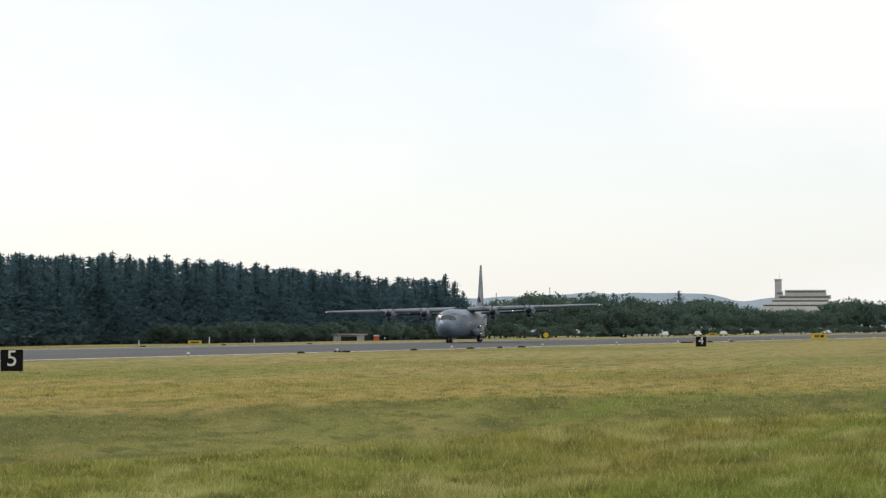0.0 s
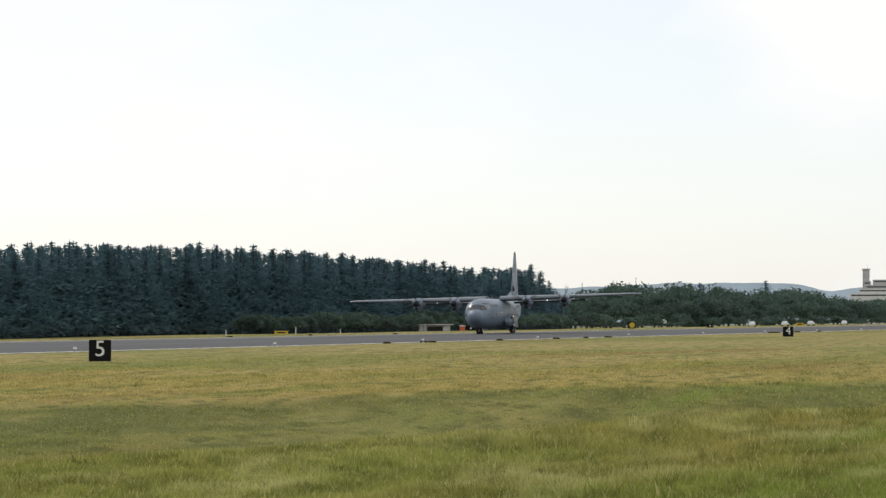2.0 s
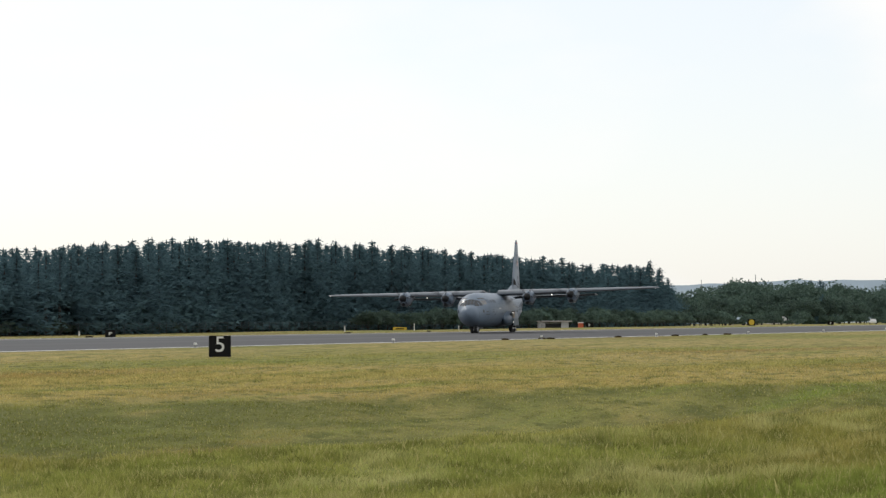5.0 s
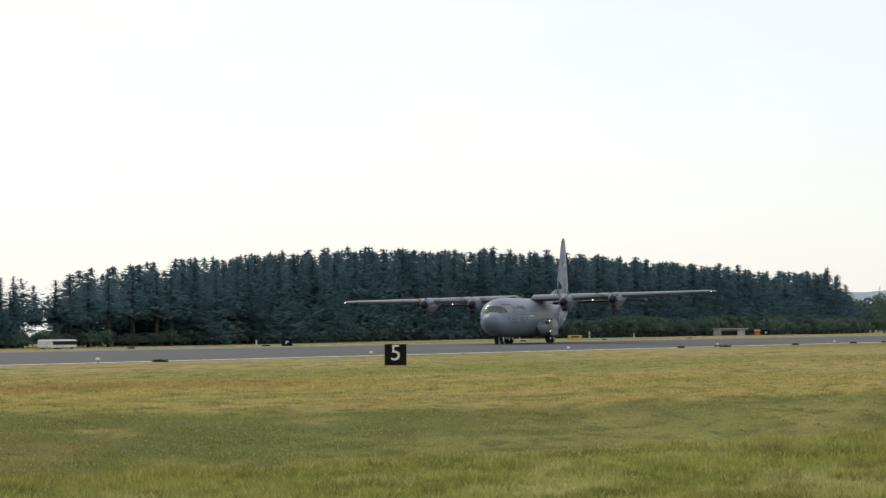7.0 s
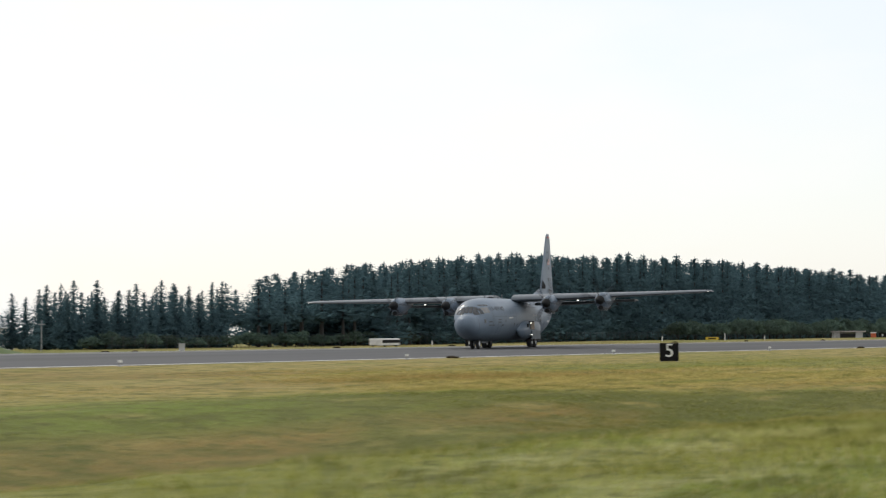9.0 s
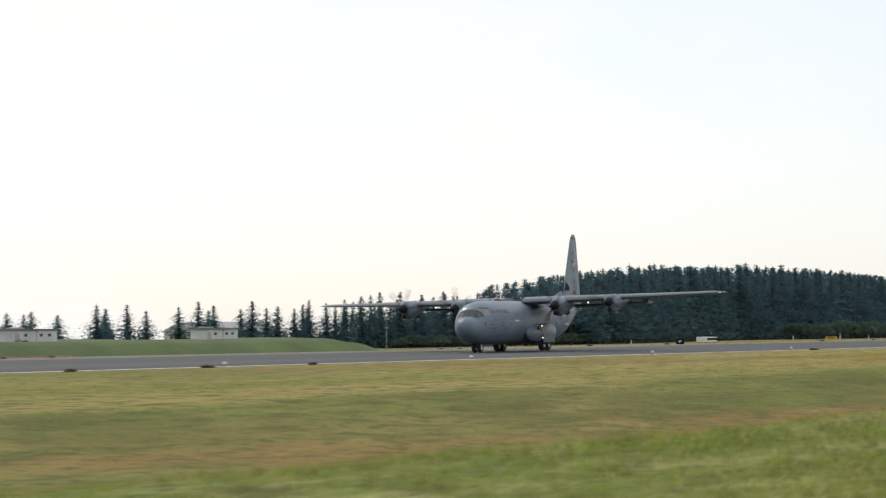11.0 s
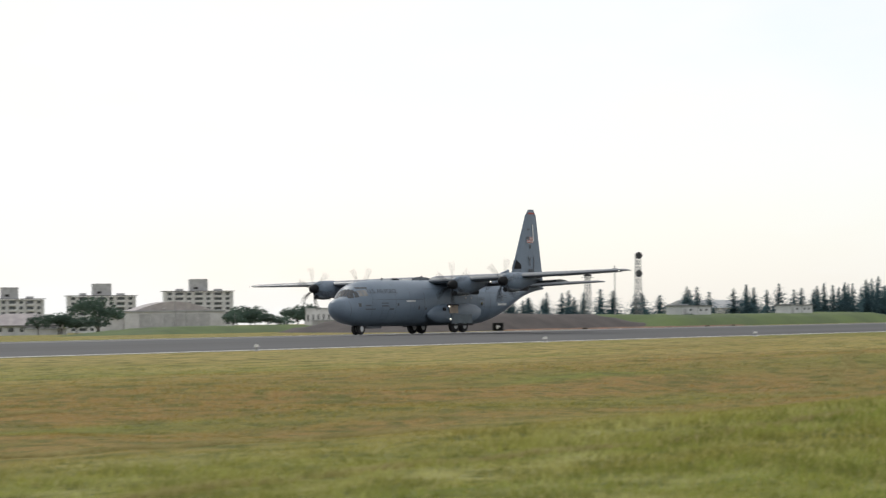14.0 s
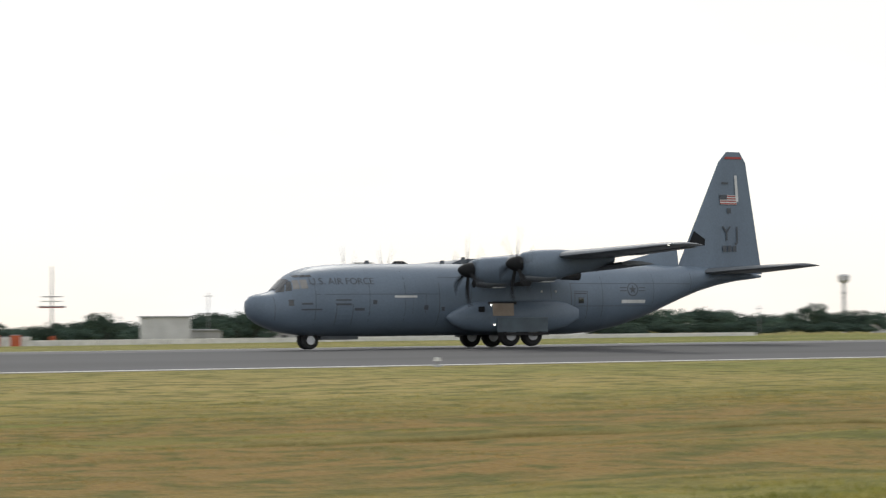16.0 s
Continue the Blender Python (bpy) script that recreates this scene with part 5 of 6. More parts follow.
# ---- banks, huts and masts on the far side ----
def build_bank(name, label, x0, x1, y0, y1, top, mat, slope, seed):
    nx, ny = 60, 14
    verts = []
    for j in range(ny + 1):
        for i in range(nx + 1):
            u, v = i / nx, j / ny
            x, y = x0 + (x1 - x0) * u, y0 + (y1 - y0) * v
            rise = min(1, (x1 - x) / slope, (x - x0) / slope, (y - y0) / (slope * 0.35), (y1 - y) / (slope * 0.4))
            wob = 1 + 0.12 * noise.noise(Vector((x * 0.05, y * 0.1, seed)))
            z = ground_z(y) - 0.15 + (top - ground_z(y)) * max(0, min(1, rise)) * wob + 0.05 * noise.noise(Vector((x * 0.4, y * 0.4, seed)))
            verts.append((x, y, z))
    m = nx + 1
    ob = np_mesh(name, verts, [(j * m + i, j * m + i + 1, (j + 1) * m + i + 1, (j + 1) * m + i) for j in range(ny) for i in range(nx)], mat)
    smooth(ob, 1.0)
    return tagged(ob, label, "bank", kind="structure")


build_bank("grass_bank", "flat-topped grassy earth bank beyond the runway", 276, 361.5, 152, 184, 1.20, BANK_TURF, 9.0, 1.0)
build_bank("soil_mound", "long dark mound of bare soil beyond the runway", 226, 284, 155, 178, 1.55, SOIL, 12.0, 2.0)
build_bank("soil_strip", "low strip of reddish dug soil", 238, 300, 150.5, 154.5, -0.15, RED_SOIL, 3.0, 3.0)


def build_hut(x, y, w, d, h, turn):
    s = thing("hut", "small pale concrete hut with a flat dark-edged roof", "hut", pose(x, y, 1.05, 0, 0, turn), "huts on the bank")
    part("wall", box(-w / 2, w / 2, -d / 2, d / 2, 0, h), WHITE_WALL, s)
    part("roof", box(-w / 2 - 0.2, w / 2 + 0.2, -d / 2 - 0.2, d / 2 + 0.2, h, h + 0.14, bevel=0.02), DARK_ROOF, s)
    part("roof_unit", box(-w * 0.4, -w * 0.1, -0.6, 0.6, h + 0.14, h + 0.3), GREY_ROOF, s)
    for k in (-0.22, 0.12, 0.3):
        part("window", box(k * w, k * w + 0.35, -d / 2 - 0.012, -d / 2 + 0.01, h * 0.45, h * 0.7), PANE, s)
    part("door", box(-0.42 * w, -0.42 * w + 0.5, -d / 2 - 0.015, -d / 2 + 0.01, 0.02, h * 0.75), CONCRETE, s)
    part("pipe", tube((0.05 * w, -d / 2 - 0.05, 0), (0.05 * w, -d / 2 - 0.05, h), 0.04, 0.04, 6), STEEL, s)


build_hut(305.3, 164, 5.2, 3.6, 1.2, -25)
build_hut(339.1, 164, 4.4, 3.4, 1.2, -25)


def build_lattice(x, y, top, label, w=0.9):
    m = thing("lattice_mast", label, "mast", pose(x, y, ground_z(y)), "antenna masts")
    h = top - ground_z(y)
    legs = []
    for sx, sy in ((-1, -1), (1, -1), (1, 1), (-1, 1)):
        a, b = Vector((sx * w / 2, sy * w / 2, -0.3)), Vector((sx * w * 0.28, sy * w * 0.28, h))
        legs.append((a, b))
        part("leg", tube(a, b, 0.05, 0.04, 6), STEEL, m)
    bm = bmesh.new()
    n = int(h / 0.8)
    for k in range(n):
        u, v = k / n, (k + 1) / n
        for i in range(4):
            a, b = legs[i], legs[(i + 1) % 4]
            tube(a[0].lerp(a[1], u), b[0].lerp(b[1], v), 0.025, 0.025, 4, bm)
            tube(b[0].lerp(b[1], u), a[0].lerp(a[1], v), 0.025, 0.025, 4, bm)
    part("bracing", bm, STEEL, m)
    return m, h


dish_mast, dh = build_lattice(296.2, 167, 9.7, "steel lattice mast with two round dishes beside the huts")
for z in (dh - 0.35, dh - 2.85):
    d = loft([[(-0.5 + 0.05 * k, r * math.cos(q * math.pi / 10), z + r * math.sin(q * math.pi / 10)) for q in range(20)] for k, r in ((0, 0.42), (2, 0.48), (6, 0.48), (9, 0.3))])
    part("dish", d, DARK_STEEL, dish_mast, "round grey dish").matrix_basis = pose(0, 0, 0, 0, 0, 55)
plat_mast, ph = build_lattice(290.9, 172, 6.4, "short lattice mast with lamp platforms")
for z in (ph - 0.1, ph + 0.55):
    part("platform", box(-0.75, 0.75, -0.5, 0.5, z, z + 0.07), STEEL, plat_mast)
part("lamp_box", box(-0.5, 0.5, -0.3, 0.3, ph + 0.05, ph + 0.35, bevel=0.03), DARK_STEEL, plat_mast)


def build_pole(x, y, h, label, r=0.1, name="pole"):
    p = thing(name, label, "pole", pose(x, y, ground_z(y)), "airfield poles")
    part("shaft", tube((0, 0, -0.3), (0, 0, h), r, r * 0.6, 8), STEEL, p)
    part("crossarm", box(-0.5, 0.5, -0.04, 0.04, h - 0.5, h - 0.4), STEEL, p)


build_pole(298.4, 172, 8.6, "slim steel pole beside the lattice masts")
build_pole(368.0, 158, 3.2, "slim grey pole on the verge", 0.06)
build_pole(472, 400, 11, "distant slim steel mast", 0.12)
build_pole(500, 420, 11, "distant slim steel mast", 0.12)
for x, h in ((1008, 20), (1052, 17.5), (1090, 19), (1120, 20.5), (1142, 18), (1165, 17)):
    build_pole(x + EAST, 300, h, "distant slim mast above the wood", 0.22)


def build_tree_rows():
    rng = random.Random(21)
    x = 322.0
    while x < 386:
        y = 188 + rng.uniform(-3, 3)
        top = 4.5 + (x - 322) * 0.02 + rng.uniform(-0.9, 0.9)
        plant(rng.choice(SPARSE), x, y, 1.2, rng.uniform(0, 360), (top - ground_z(y)) / 10)
        x += rng.uniform(1.8, 5.4)
    x = 264.0
    while x < 316:
        y = 186 + rng.uniform(-2, 2)
        top = 3.0 + (x - 264) * 0.03 + rng.uniform(-0.6, 0.7)
        plant(rng.choice(SPARSE), x, y, 1.0, rng.uniform(0, 360), (top - ground_z(y)) / 10)
        x += rng.uniform(1.6, 3.4)
    for x in np.arange(378, 430, 2.2):
        y = 182 + rng.uniform(-2, 2)
        plant(rng.choice(SHAPES), x, y, 0.8, rng.uniform(0, 360), (5.6 + (x - 378) * 0.02 + rng.uniform(-0.7, 0.6) - ground_z(y)) / 10)
    for x, y, s in ((303, 163, 0.30), (307, 166, 0.34), (293, 178, 0.3)):
        plant(SHRUBS[0], x, y, s, x, s, 0.6)


build_tree_rows()


def build_long_hall(x, y, w, h, turn):
    s = thing("long_hall", "long pale hall with a low metal roof behind trees", "building", pose(x, y, ground_z(y), 0, 0, turn))
    part("wall", box(-w / 2, w / 2, -6, 6, 0, h), WHITE_WALL, s)
    bm = loft([[(-w / 2 - 0.4, -6.4, h), (w / 2 + 0.4, -6.4, h), (w / 2 + 0.4, 6.4, h), (-w / 2 - 0.4, 6.4, h)],
               [(-w / 2, -0.3, h + 1.6), (w / 2, -0.3, h + 1.6), (w / 2, 0.3, h + 1.6), (-w / 2, 0.3, h + 1.6)]])
    part("roof", bm, GREY_ROOF, s)
    for k in range(9):
        q = -w * 0.45 + k * w * 0.1
        part("window", box(q, q + w * 0.05, -6.02, -5.99, h * 0.4, h * 0.7), PANE, s)


build_long_hall(428, 225, 15, 3.2, -30)


# ---- the base buildings ----
def facing(x, y):
    return -math.degrees(math.atan2(x, y))


def build_apartment(x, y, w, top, pent_w, pent_top, pent_off=0.0):
    """A six-storey block with balconied bays, an overhanging roof slab and a rooftop plant room."""
    base = ground_z(y) - 0.3
    b = thing("apartment_block", "pale concrete apartment block with rooftop plant room", "apartment block", pose(x, y, base, 0, 0, facing(x, y) + 6), "apartment blocks")
    h, d = top - base, 11.0
    part("wall", box(-w / 2, w / 2, -d / 2, d / 2, 0, h - 0.5), WHITE_WALL, b)
    part("roof", box(-w / 2 - 0.9, w / 2 + 0.9, -d / 2 - 1.3, d / 2 + 0.9, h - 0.35, h, bevel=0.05), DARK_ROOF, b, "dark overhanging roof slab")
    p = part("plant_room", box(pent_off - pent_w / 2, pent_off + pent_w / 2, -3.6, 3.6, h, pent_top - base, bevel=0.06), CONCRETE, b, "boxy rooftop plant room")
    part("vent_stack", box(-w * 0.32, -w * 0.22, -2, 0, h, h + 1.0), CONCRETE, b)
    part("vent_stack", box(w * 0.24, w * 0.36, -2, 0, h, h + 0.9), CONCRETE, b)
    part("louvre", box(pent_off - pent_w * 0.3, pent_off - pent_w * 0.05, -3.63, -3.59, h + 0.8, h + 1.8), SHADED, p)
    floors = max(5, int((h - 1.0) / 2.25))
    fh = (h - 0.9) / floors
    win, rail = None, None
    bays = 7
    for f in range(floors):
        z = 0.4 + f * fh
        for k in range(bays):
            q = -w / 2 + (k + 0.5) * w / bays
            deep = k in (1, 3, 5)
            if win is None:
                win = part("window", box(-0.5, 0.5, -0.03, 0.03, 0, 1), PANE, b)
                o = win
            else:
                o = win.copy()
                scene.collection.objects.link(o)
            ww = w / bays * (0.80 if deep else 0.42)
            o.matrix_basis = scaled(pose(q, -d / 2 - 0.02, z + 0.75), (ww, 1, fh * 0.52))
            if deep:
                if rail is None:
                    rail = part("balcony", box(-0.5, 0.5, -1.1, 0, 0, 1), WHITE_WALL, b)
                    o = rail
                else:
                    o = rail.copy()
                    scene.collection.objects.link(o)
                o.matrix_basis = scaled(pose(q, -d / 2, z - 0.12), (w / bays * 0.9, 1, 0.85))
    for k in (-1, 1):
        part("end_pier", box(k * w / 2 - 0.35, k * w / 2 + 0.35, -d / 2 - 0.9, -d / 2, 0, h - 0.5), WHITE_WALL, b)


K = 1.42
for x, y, w, top, pw, pt, off in ((537, 520, 18.5, 5.9, 4.9, 9.3, -0.5), (577, 520, 20.8, 6.9, 5.7, 10.6, 0.3), (624.6, 520, 22.3, 8.4, 5.8, 12.3, 0.2), (458, 520, 18.9, 5.6, 4.5, 9.06, 1.0),
                                  (489.6, 520, 20.4, 7.14, 4.1, 10.9, 0.5), (242.5, 480, 21.7, 8.3, 4.0, 12.2, -0.5), (262.5, 480, 14.5, 8.5, 3.7, 11.7, -3.0), (303, 500, 17.0, 8.1, 4.5, 12.2, 2.0)):
    build_apartment(x * K, y * K, w * K, 2.3 + (top - 2.3) * K, pw * K, 2.3 + (pt - 2.3) * K, off * K)


def build_tower():
    x, y = 414 * 1.2, 420 * 1.2
    base = ground_z(y) - 0.3
    t = thing("control_tower", "pale concrete control tower with a dark glazed cab and outside stair", "control tower", pose(x, y, base, 0, 0, facing(x, y) + 12))
    z = lambda v: 2.3 + (v - 2.3) * 1.26 - base
    w = 12.0
    shaft = part("shaft", box(-w / 2, w / 2, -5, 5, 0, z(17.4)), WHITE_WALL, t)
    part("shaft_cap", box(-w / 2 - 0.35, w / 2 + 0.5, -5.3, 5.3, z(17.4), z(17.4) + 0.35), DARK_ROOF, t)
    part("neck", box(-4.2, 3.9, -4, 4, z(17.4) + 0.35, z(19.35), bevel=0.1), WHITE_WALL, t)

    def octagon(r, h):
        return [(r * math.cos((k + 0.5) * math.pi / 4), r * math.sin((k + 0.5) * math.pi / 4), h) for k in range(8)]

    cab = part("cab", loft([octagon(3.7, z(19.35)), octagon(4.6, z(21.5))]), PANE, t, "outward-sloping dark glazing")
    for k in range(8):
        a = (k + 0.5) * math.pi / 4
        part("mullion", tube((3.74 * math.cos(a), 3.74 * math.sin(a), z(19.35)), (4.64 * math.cos(a), 4.64 * math.sin(a), z(21.5)), 0.12, 0.12, 6), DARK_STEEL, cab)
    part("cab_roof", loft([octagon(5.1, z(21.45)), octagon(5.25, z(21.75)), octagon(4.9, z(22.3))]), DARK_ROOF, t, "dark flat cab roof")
    part("roof_mast", tube((0.6, 0, z(22.3)), (0.6, 0, z(22.3) + 1.6), 0.06, 0.04, 6), STEEL, t)
    win = None
    n = 7
    for k in range(n):
        h = 3.0 + k * (z(17.4) - 5.0) / (n - 1) * 0.98
        for q, ww in ((-2.2, 0.9), (2.0, 2.0), (4.7, 1.1)):
            if q == 4.7 and k % 3 != 1:
                continue
            if win is None:
                win = part("window", box(-0.5, 0.5, -0.04, 0.04, 0, 1), PANE, t)
                o = win
            else:
                o = win.copy()
                scene.collection.objects.link(o)
            o.matrix_basis = scaled(pose(q, -5.02, h), (ww, 1, 1.15))
        part("storey_line", box(-w / 2 - 0.02, -2.8, -5.03, -5.0, h + 1.0, h + 1.06), GREY_ROOF, shaft)
        # landings of the outside stair
        part("stair_landing", box(w / 2, w / 2 + 2.3, -2.6, 2.6, h - 0.6, h - 0.1), RUSTY_STAIR, t, "rust-brown landing of the outside stair")
        part("stair_rail", box(w / 2 + 1.9, w / 2 + 2.3, -2.6, 2.6, h - 0.1, h + 0.9), RUSTY_STAIR, t)
        if k < n - 1:
            dz = (z(17.4) - 5.0) / (n - 1) * 0.98
            st = bmesh.new()
            for q in range(8):
                box(w / 2 + 0.2, w / 2 + 1.5, -2.4 + q * 0.6, -1.8 + q * 0.6, h - 0.2 + q * dz / 8, h + 0.05 + q * dz / 8, st)
            part("stair_flight", st, CONCRETE, t)
    part("annexe", box(-w / 2 - 0.5, w / 2 + 4, -8, -5.1, 0, 2.4), WHITE_WALL, t)
    part("annexe_roof", box(-w / 2 - 0.8, w / 2 + 4.3, -8.3, -5.05, 2.4, 2.6), DARK_ROOF, t)


build_tower()


def build_house(x, y, w, top, label="low pale building with a pinkish hipped roof"):
    base = ground_z(y) - 0.2
    s = thing("low_building", label, "building", pose(x, y, base, 0, 0, facing(x, y) - 10), "low base buildings")
    h = top - base
    eave, d = h * 0.48, 9.0
    part("wall", box(-w / 2, w / 2, -d / 2, d / 2, 0, eave), WHITE_WALL, s)
    e = 0.8
    roof = loft([[(-w / 2 - e, -d / 2 - e, eave), (w / 2 + e, -d / 2 - e, eave), (w / 2 + e, d / 2 + e, eave), (-w / 2 - e, d / 2 + e, eave)],
                 [(-w * 0.2, -0.6, h), (w * 0.2, -0.6, h), (w * 0.2, 0.6, h), (-w * 0.2, 0.6, h)]])
    part("roof", roof, TILE_ROOF, s)
    part("fascia", box(-w / 2 - e - 0.02, w / 2 + e + 0.02, -d / 2 - e - 0.04, -d / 2 - e, eave - 0.3, eave + 0.02), DARK_ROOF, s)
    for k in range(6):
        q = -w * 0.42 + k * w * 0.15
        part("window", box(q, q + w * 0.07, -d / 2 - 0.03, -d / 2, eave * 0.4, eave * 0.78), PANE, s)
    part("door", box(w * 0.43, w * 0.47, -d / 2 - 0.03, -d / 2, 0.05, eave * 0.8), SHADED, s)
    part("lean_to", box(w * 0.1, w * 0.62, -d / 2 - 3.0, -d / 2 - 0.05, 0, eave * 0.62), WHITE_WALL, s)
    part("lean_to_roof", box(w * 0.08, w * 0.64, -d / 2 - 3.3, -d / 2 - 0.05, eave * 0.62, eave * 0.72), GREY_ROOF, s)


for x, y, w, top in ((325, 390, 20.4, 1.3), (364, 390, 20.9, 1.6), (406, 390, 18.0, 1.6), (392, 380, 17.5, 1.4)):
    if x != 392:
        build_house(x * 1.2, y * 1.2, w * 1.2, 2.3 + (top - 2.3) * 1.2)


def build_hangar(x, y, w, wall_top, dome_top):
    base = ground_z(y) - 0.2
    s = thing("hangar", "pale hangar with sliding doors and a shallow arched roof", "hangar", pose(x, y, base, 0, 0, facing(x, y) + 8))
    h, r, d = wall_top - base, dome_top - base, 24.0
    part("wall", box(-w / 2, w / 2, -d / 2, d / 2, 0, h), WHITE_WALL, s)
    arc = [(-w * 0.40 + w * 0.8 * k / 14, h + (r - h) * math.sin(math.pi * k / 14)) for k in range(15)]
    part("roof", loft([[(x, yy, z) for x, z in arc] + [(w * 0.4, yy, h - 0.1), (-w * 0.4, yy, h - 0.1)] for yy in (-d / 2 + 0.4, d / 2 - 0.4)]), TILE_ROOF, s, "shallow arched roof")
    part("eave", box(-w / 2 - 0.4, w / 2 + 0.4, -d / 2 - 0.4, d / 2, h - 0.45, h, bevel=0.04), GREY_ROOF, s)
    for k in range(6):
        q = -w * 0.36 + k * w * 0.12
        part("door", box(q + 0.08, q + w * 0.12 - 0.08, -d / 2 - 0.12 - 0.1 * (k % 2), -d / 2, 0.1, h * 0.85), CONCRETE, s, "tall sliding door")
    for q in (-0.12, 0.30):
        part("roof_lamp", box(w * q, w * q + 0.8, -d / 2 - 0.6, -d / 2 - 0.2, h + 0.5, h + 0.8), WHITE_SIGN, s)
    part("side_wing", box(-w / 2 - 7, -w / 2, -d / 2 + 3, d / 2, 0, h * 0.72), WHITE_WALL, s)
    part("side_roof", box(-w / 2 - 7.4, -w / 2, -d / 2 + 2.6, d / 2, h * 0.72, h * 0.8), GREY_ROOF, s)


build_hangar(493 * 1.2, 420 * 1.2, 25.8 * 1.2, 2.0, 4.8)


def build_slab(name, label, x, y, w, d, h, mat, turn=None, windows=0, roof=None, cat="building"):
    s = thing(name, label, cat, pose(x, y, ground_z(y) - 0.2, 0, 0, facing(x, y) if turn is None else turn))
    part("wall", box(-w / 2, w / 2, -d / 2, d / 2, 0, h, bevel=0.04), mat, s)
    part("roof", box(-w / 2 - 0.2, w / 2 + 0.2, -d / 2 - 0.2, d / 2 + 0.2, h, h + 0.18), roof or GREY_ROOF, s)
    for k in range(windows):
        q = -w * 0.44 + k * w * 0.88 / max(1, windows)
        part("window", box(q, q + w * 0.05, -d / 2 - 0.03, -d / 2, h * 0.45, h * 0.75), PANE, s)
    return s


build_slab("long_store", "long low grey store beyond the runway", 411, 300, 17, 6, 2.35, CONCRETE, None, 6)
build_slab("tank_house", "tall pale block beyond the grassy bank", 430, 312, 4.2, 4.0, 8.2, WHITE_WALL, None, 4, WHITE_WALL)
build_slab("tank_house", "lower pale block beside the tall one", 417, 313, 6.3, 4.0, 5.0, WHITE_WALL, None, 5)
build_slab("low_wing", "low white shed with a blue strip beside trees", 178, 330, 10.6, 5, 1.9, WHITE_WALL, None, 4)
build_slab("low_wing", "low grey shed behind a fence", 160, 335, 15, 5, 1.6, CONCRETE, None, 6)
b = build_slab("pump_house", "windowless pale concrete pump house", 122.0, 300, 6.6, 5, 3.7, WHITE_WALL)
build_slab("pump_annexe", "low pale annexe beside the concrete block", 128.0, 301, 4.6, 4, 1.9, CONCRETE)


def build_barrier():
    s = thing("white_wall", "long low white wall behind the far verge", "wall", pose(0, 0, 0))
    for k in range(26):
        x = 70 + k * 4.0
        part("panel", box(x, x + 3.9, 240 - 0.15, 240 + 0.15, ground_z(240) - 0.1, ground_z(240) + 0.70, bevel=0.03), WHITE_SIGN, s)
    for k, (mat, name) in enumerate(((ORANGE, "orange"), (WHITE_SIGN, "white"), (ORANGE, "orange"), (WHITE_SIGN, "white"))):
        x = 78.6 + k * 1.1
        c = thing("barrier_block", name + " painted block on the far verge", "block", pose(x, 239, ground_z(239), 0, 0, -18), "painted blocks")
        part("body", box(-0.5, 0.5, -0.3, 0.3, 0, 1.25 - 0.2 * (k % 2), bevel=0.03), mat, c)
        part("cap", box(-0.45, 0.45, -0.25, 0.25, 1.25 - 0.2 * (k % 2), 1.33 - 0.2 * (k % 2)), CONCRETE, c)


build_barrier()
build_bank("grass_bank_2", "long low dark green bank before the hangar", 326, 402, 284, 308, -0.75, BANK_TURF, 20.0, 6.0)


def build_navaid():
    x, y = 106.3, 300
    m = thing("beacon_mast", "slim mast with two round white platforms and a red foot", "mast", pose(x, y, ground_z(y)))
    part("shaft", tube((0, 0, -0.3), (0, 0, 10.2), 0.13, 0.08, 10), DARK_STEEL, m)
    for z, r, mat in ((4.95, 1.75, STEEL), (5.6, 1.4, WHITE_SIGN), (6.2, 1.35, STEEL)):
        part("platform", tube((0, 0, z), (0, 0, z + 0.12), r, r, 20), mat, m)
    part("red_ring", tube((0, 0, 4.82), (0, 0, 4.94), 1.7, 1.78, 20), RED_MARK, m, "red ring below the platform")
    part("foot", tube((0, 0, 0), (0, 0, 1.2), 0.5, 0.4, 10), ORANGE, m, "red painted foot")
    x, y = 406, 520
    w = thing("water_tower", "pale mushroom-shaped water tower", "water tower", pose(x, y, ground_z(y)))
    part("shaft", tube((0, 0, -0.4), (0, 0, 13.5), 0.5, 0.42, 12), CONCRETE, w)
    part("tank", loft([[(r * math.cos(k * math.pi / 10), r * math.sin(k * math.pi / 10), z) for k in range(20)] for z, r in ((13.2, 0.7), (14.0, 1.5), (15.2, 1.6), (15.6, 1.2))]), WHITE_WALL, w)
    part("gallery", tube((0, 0, 10.5), (0, 0, 10.7), 1.0, 1.0, 14), STEEL, w)


build_navaid()
build_pole(136.7, 320, 7.1, "plain grey pole behind the annexe", 0.09)
for x, y, h in ((150, 300, 5.5), (190, 310, 5.5), (372, 300, 3.8), (432, 300, 3.8), (240, 330, 5)):
    build_pole(x, y, h, "slim lamp pole beyond the far verge", 0.07)


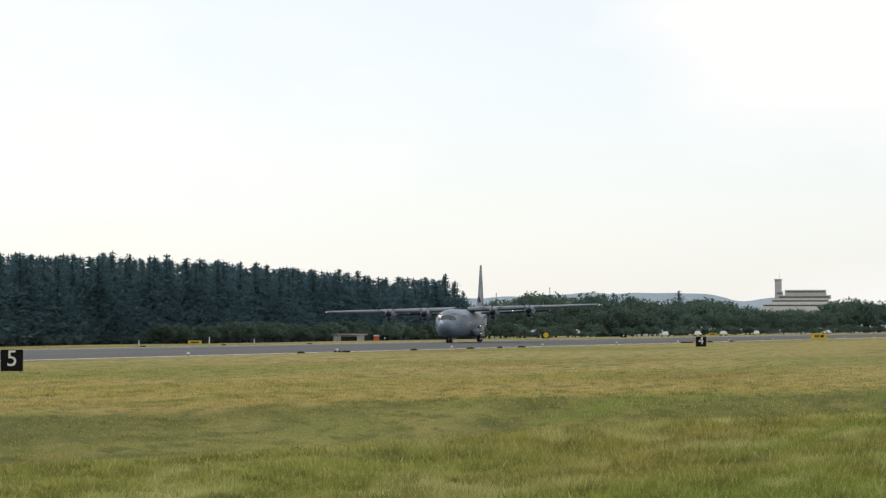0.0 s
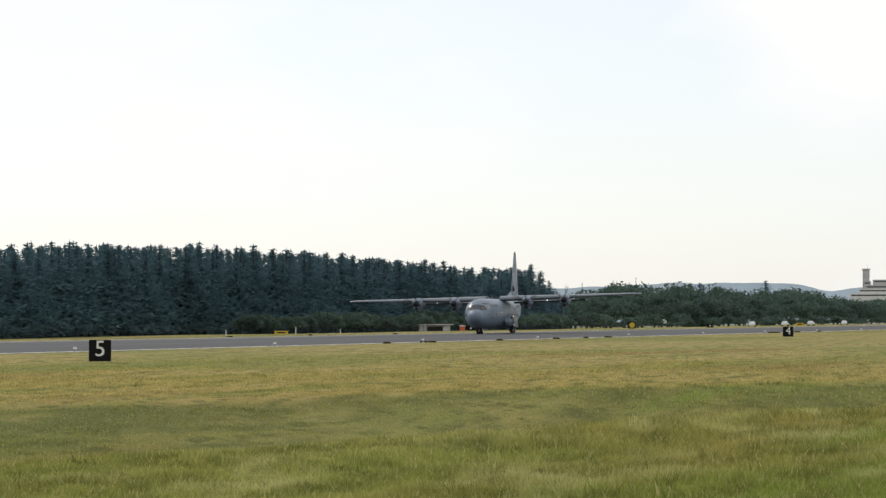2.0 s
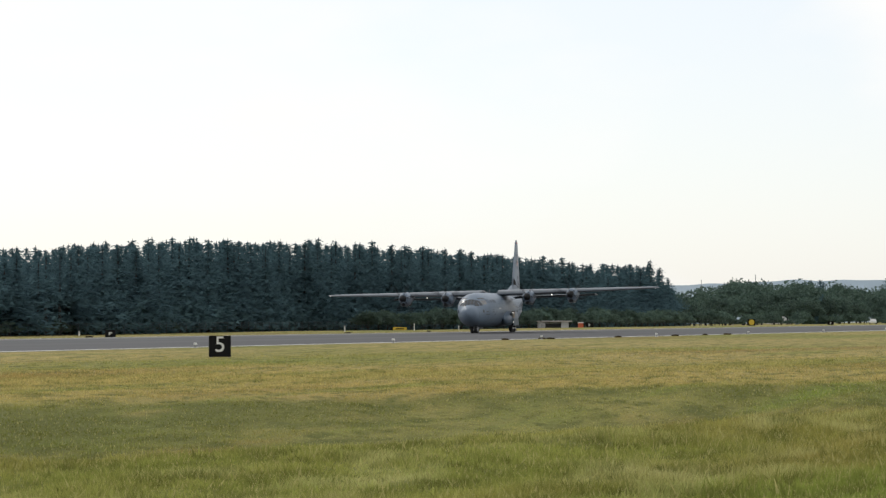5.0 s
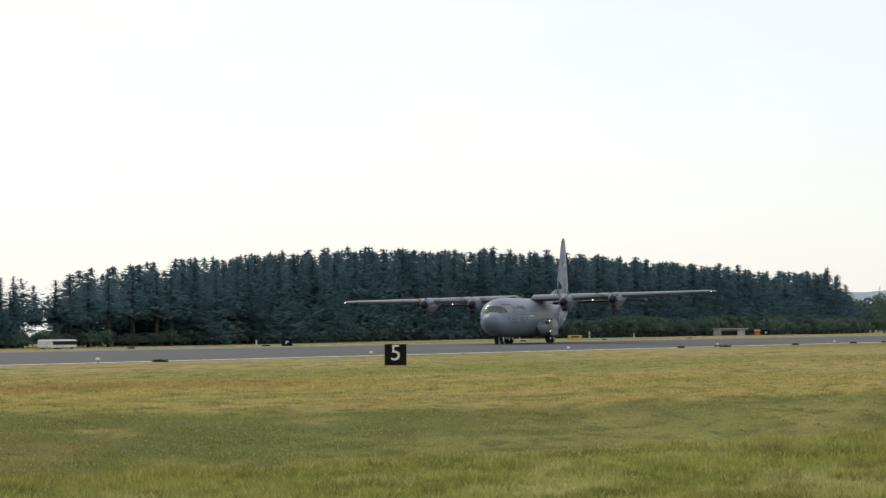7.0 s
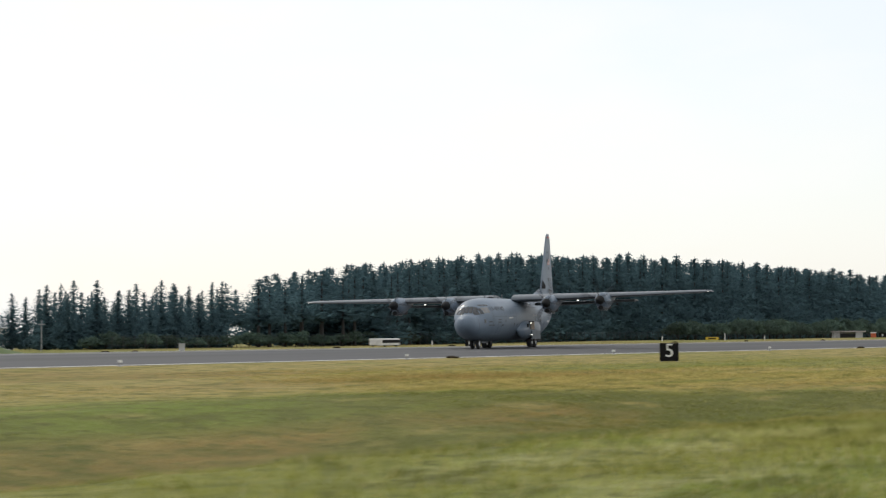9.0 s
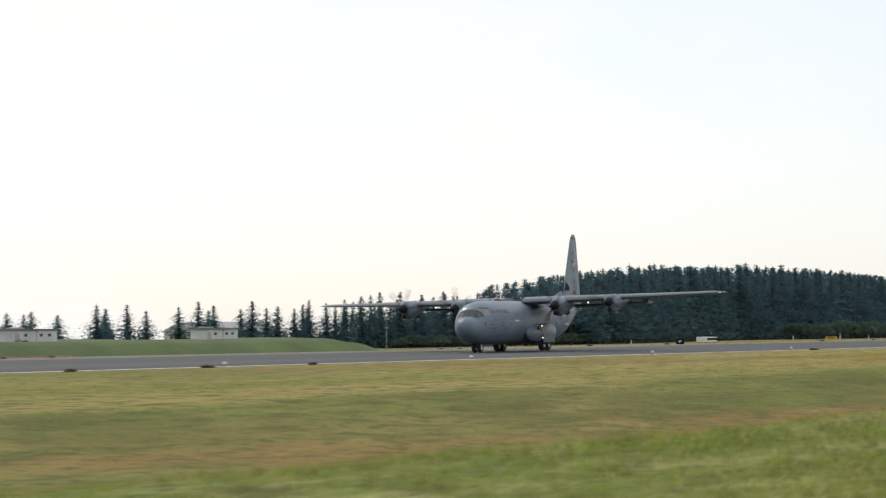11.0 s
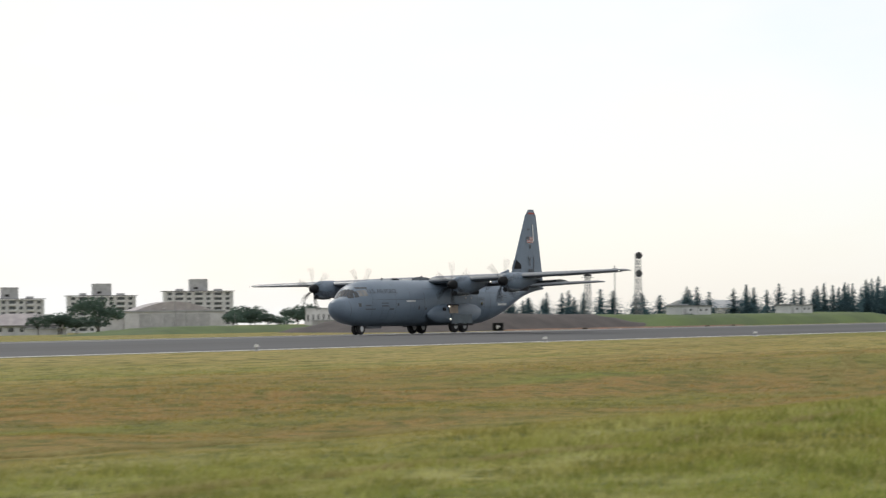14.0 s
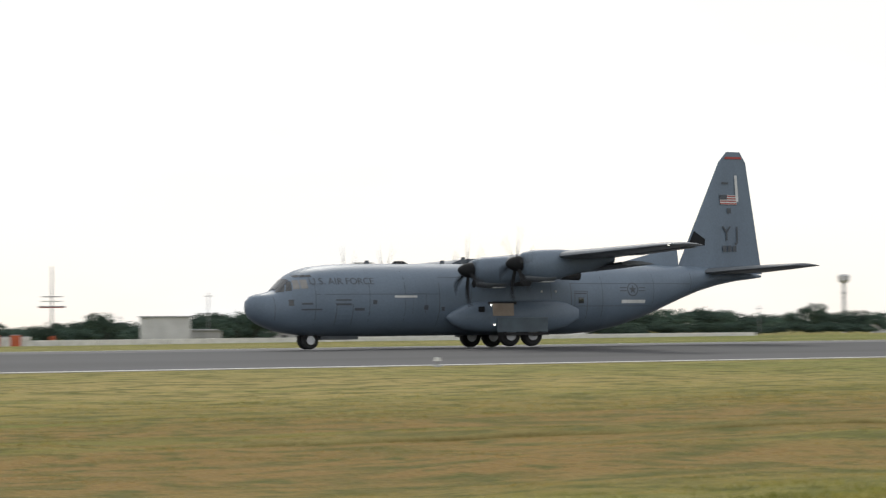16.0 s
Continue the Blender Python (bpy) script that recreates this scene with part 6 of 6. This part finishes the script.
def build_hill_hospital():
    """The large stepped white building on the rise behind the woods."""
    x, y = 1760 + EAST, 330
    s = thing("terraced_building", "large stepped white building with a square tower on a rise", "building", pose(x, y, 0, 0, 0, -78))
    for x0, x1, z0, z1, mat in ((-24, 22, -3, 17.0, WHITE_WALL), (-18, 20, 17.0, 20.0, WHITE_WALL), (-14, 21, 20.0, 22.5, CONCRETE), (-9, 18, 22.5, 26.0, CONCRETE), (-15, -10, 22.5, 25.0, CONCRETE)):
        part("storey", box(x0, x1, -7, 7, z0, z1), mat, s)
        part("window_band", box(x0 + 1, x1 - 1, -7.06, -7.0, z1 - 1.7, z1 - 0.7), PANE, s, "long dark window band")
    part("tower", box(-15.5, -11, -3, 3, 20, 32.5, bevel=0.1), CONCRETE, s, "square rooftop tower")
    part("tower_cap", box(-15.8, -10.6, -3.3, 3.3, 32.5, 33.3), CONCRETE, s)
    part("aerial", tube((-12.5, 0, 33.3), (-12.5, 0, 37), 0.1, 0.05, 6), STEEL, s)
    for k, (xx, w, h) in enumerate(((2250, 40, 26), (1900, 34, 21))):
        build_slab("tower_block", "distant pale block above the woods", xx + EAST, 420 if k == 0 else 520, w, 12, h, WHITE_WALL, None, 5)


build_hill_hospital()


HEDGE_END = 279.0


def build_base_trees():
    rng = random.Random(33)
    by_hangar = ((475, 450, 5.6), (483, 450, 6.0), (490, 450, 4.9), (521, 470, 10.6), (487, 440, 4.7), (557, 450, 6.1), (565, 450, 6.4), (573, 450, 5.2), (581, 450, 4.6), (601, 460, 7.8), (396, 450, 5.2), (408, 460, 7.3), (405, 450, 6.6), (384, 440, 4.5), (409, 450, 4.4), (484, 450, 6.1))
    by_blocks = ((149, 330, 3.8), (147, 330, 3.4), (202, 420, 5.3), (205, 420, 5.7), (225, 420, 6.1), (223, 410, 6.4), (221, 400, 7.1), (224, 400, 6.9), (228, 400, 5.5), (234, 400, 4.7), (238, 400, 5.3), (242, 400, 5.3), (246, 400, 5.1), (249, 400, 4.8), (254, 400, 4.8), (218, 430, 4.3), (260, 400, 4.5), (266, 400, 3.3), (283, 400, 2.7), (295, 400, 3.7))
    by_verge = ((110, 290, 4.1), (105, 300, 2.6), (128, 290, 4.2), (130.5, 290, 4.2), (133, 290, 4.1), (285, 420, 5.6), (291, 420, 5.8), (296, 420, 5.3), (305, 420, 4.6), (374, 500, 5.6), (383, 500, 5.7), (392, 500, 5.5), (361, 450, 4.7), (596, 480, 7.2), (605, 480, 8.1), (618, 470, 8.4), (461, 330, 4.1), (381, 250, 3.6))
    for x, y, h in by_hangar + by_blocks + by_verge:
        plant(rng.choice(OAKS), x, y, h / 10 * rng.uniform(0.95, 1.3), rng.uniform(0, 360), h / 10)
    # a dark hedge and far treeline behind the verge
    line = [(rng.choice(OAKS), x, 452 + 0.12 * x + rng.uniform(-8, 8), rng.uniform(0.7, 1.0), rng.uniform(0.30, 0.62) * (0.85 if x < 190 else 1.0), rng.uniform(0, 360))
            for x in np.arange(20, 560, 4.0)]
    joined_trees("far_treeline", "dark green treeline across the base", line, LEAF)
    hedge = [(rng.choice(SHRUBS), x, 346 + rng.uniform(-3, 3), rng.uniform(0.6, 0.9), rng.uniform(0.4, 0.62), rng.uniform(0, 360)) for x in np.arange(0, HEDGE_END, 2.4)]
    hedge += [(rng.choice(OAKS), x, 424 + rng.uniform(-6, 6), rng.uniform(0.45, 0.7), rng.uniform(0.28, 0.46) * (1.6 if rng.random() < 0.15 else 1), rng.uniform(0, 360)) for x in np.arange(150, 320, 3.6)]
    joined_trees("hedgerow", "dark hedge and low trees before the apartment blocks", hedge, LEAF)
    for x in np.arange(78, 142, 2.6):
        plant(rng.choice(SHRUBS), x, 310 + rng.uniform(-1, 1), 0.55, rng.uniform(0, 360), 0.52)


build_base_trees()
for x in (205,):
    build_car(x, 332, 8, 1.5, 4.2)


# ---- what moves ----
def motions():
    walk(PLANE, [(t, pose(x, y, 0.0, -1.4, 0, crab)) for t, x, y, crab in FLIGHT])
    last = 480
    for k, (prop, at) in enumerate(PROPS):
        walk(prop, [(f / FPS, pose(*at, -87.0 * f + 17 * k, 0, 0)) for f in range(last + 1)])
    ts, xs = [r[0] for r in FLIGHT], [r[1] for r in FLIGHT]
    for wheel, at, r in WHEELS:
        rows, turn, old = [], 0.0, xs[0]
        for f in range(last + 1):
            x = float(np.interp(f / FPS, ts, xs))
            turn += min(84.0, math.degrees((old - x) / r))
            old = x
            rows.append((f / FPS, pose(*at, 0, -turn, 0)))
        walk(wheel, rows)
    walk(BUS, [(t, pose(x, 159.0, ground_z(159.0))) for t, x in ((0.0, 366.0), (7.0, 409.0), (8.0, 417.0), (9.2, 438.0), (10.5, 462.0), (11.0, 470.0), (11.5, 475.0), (12.0, 481.0), (16.0, 520.0))])


motions()
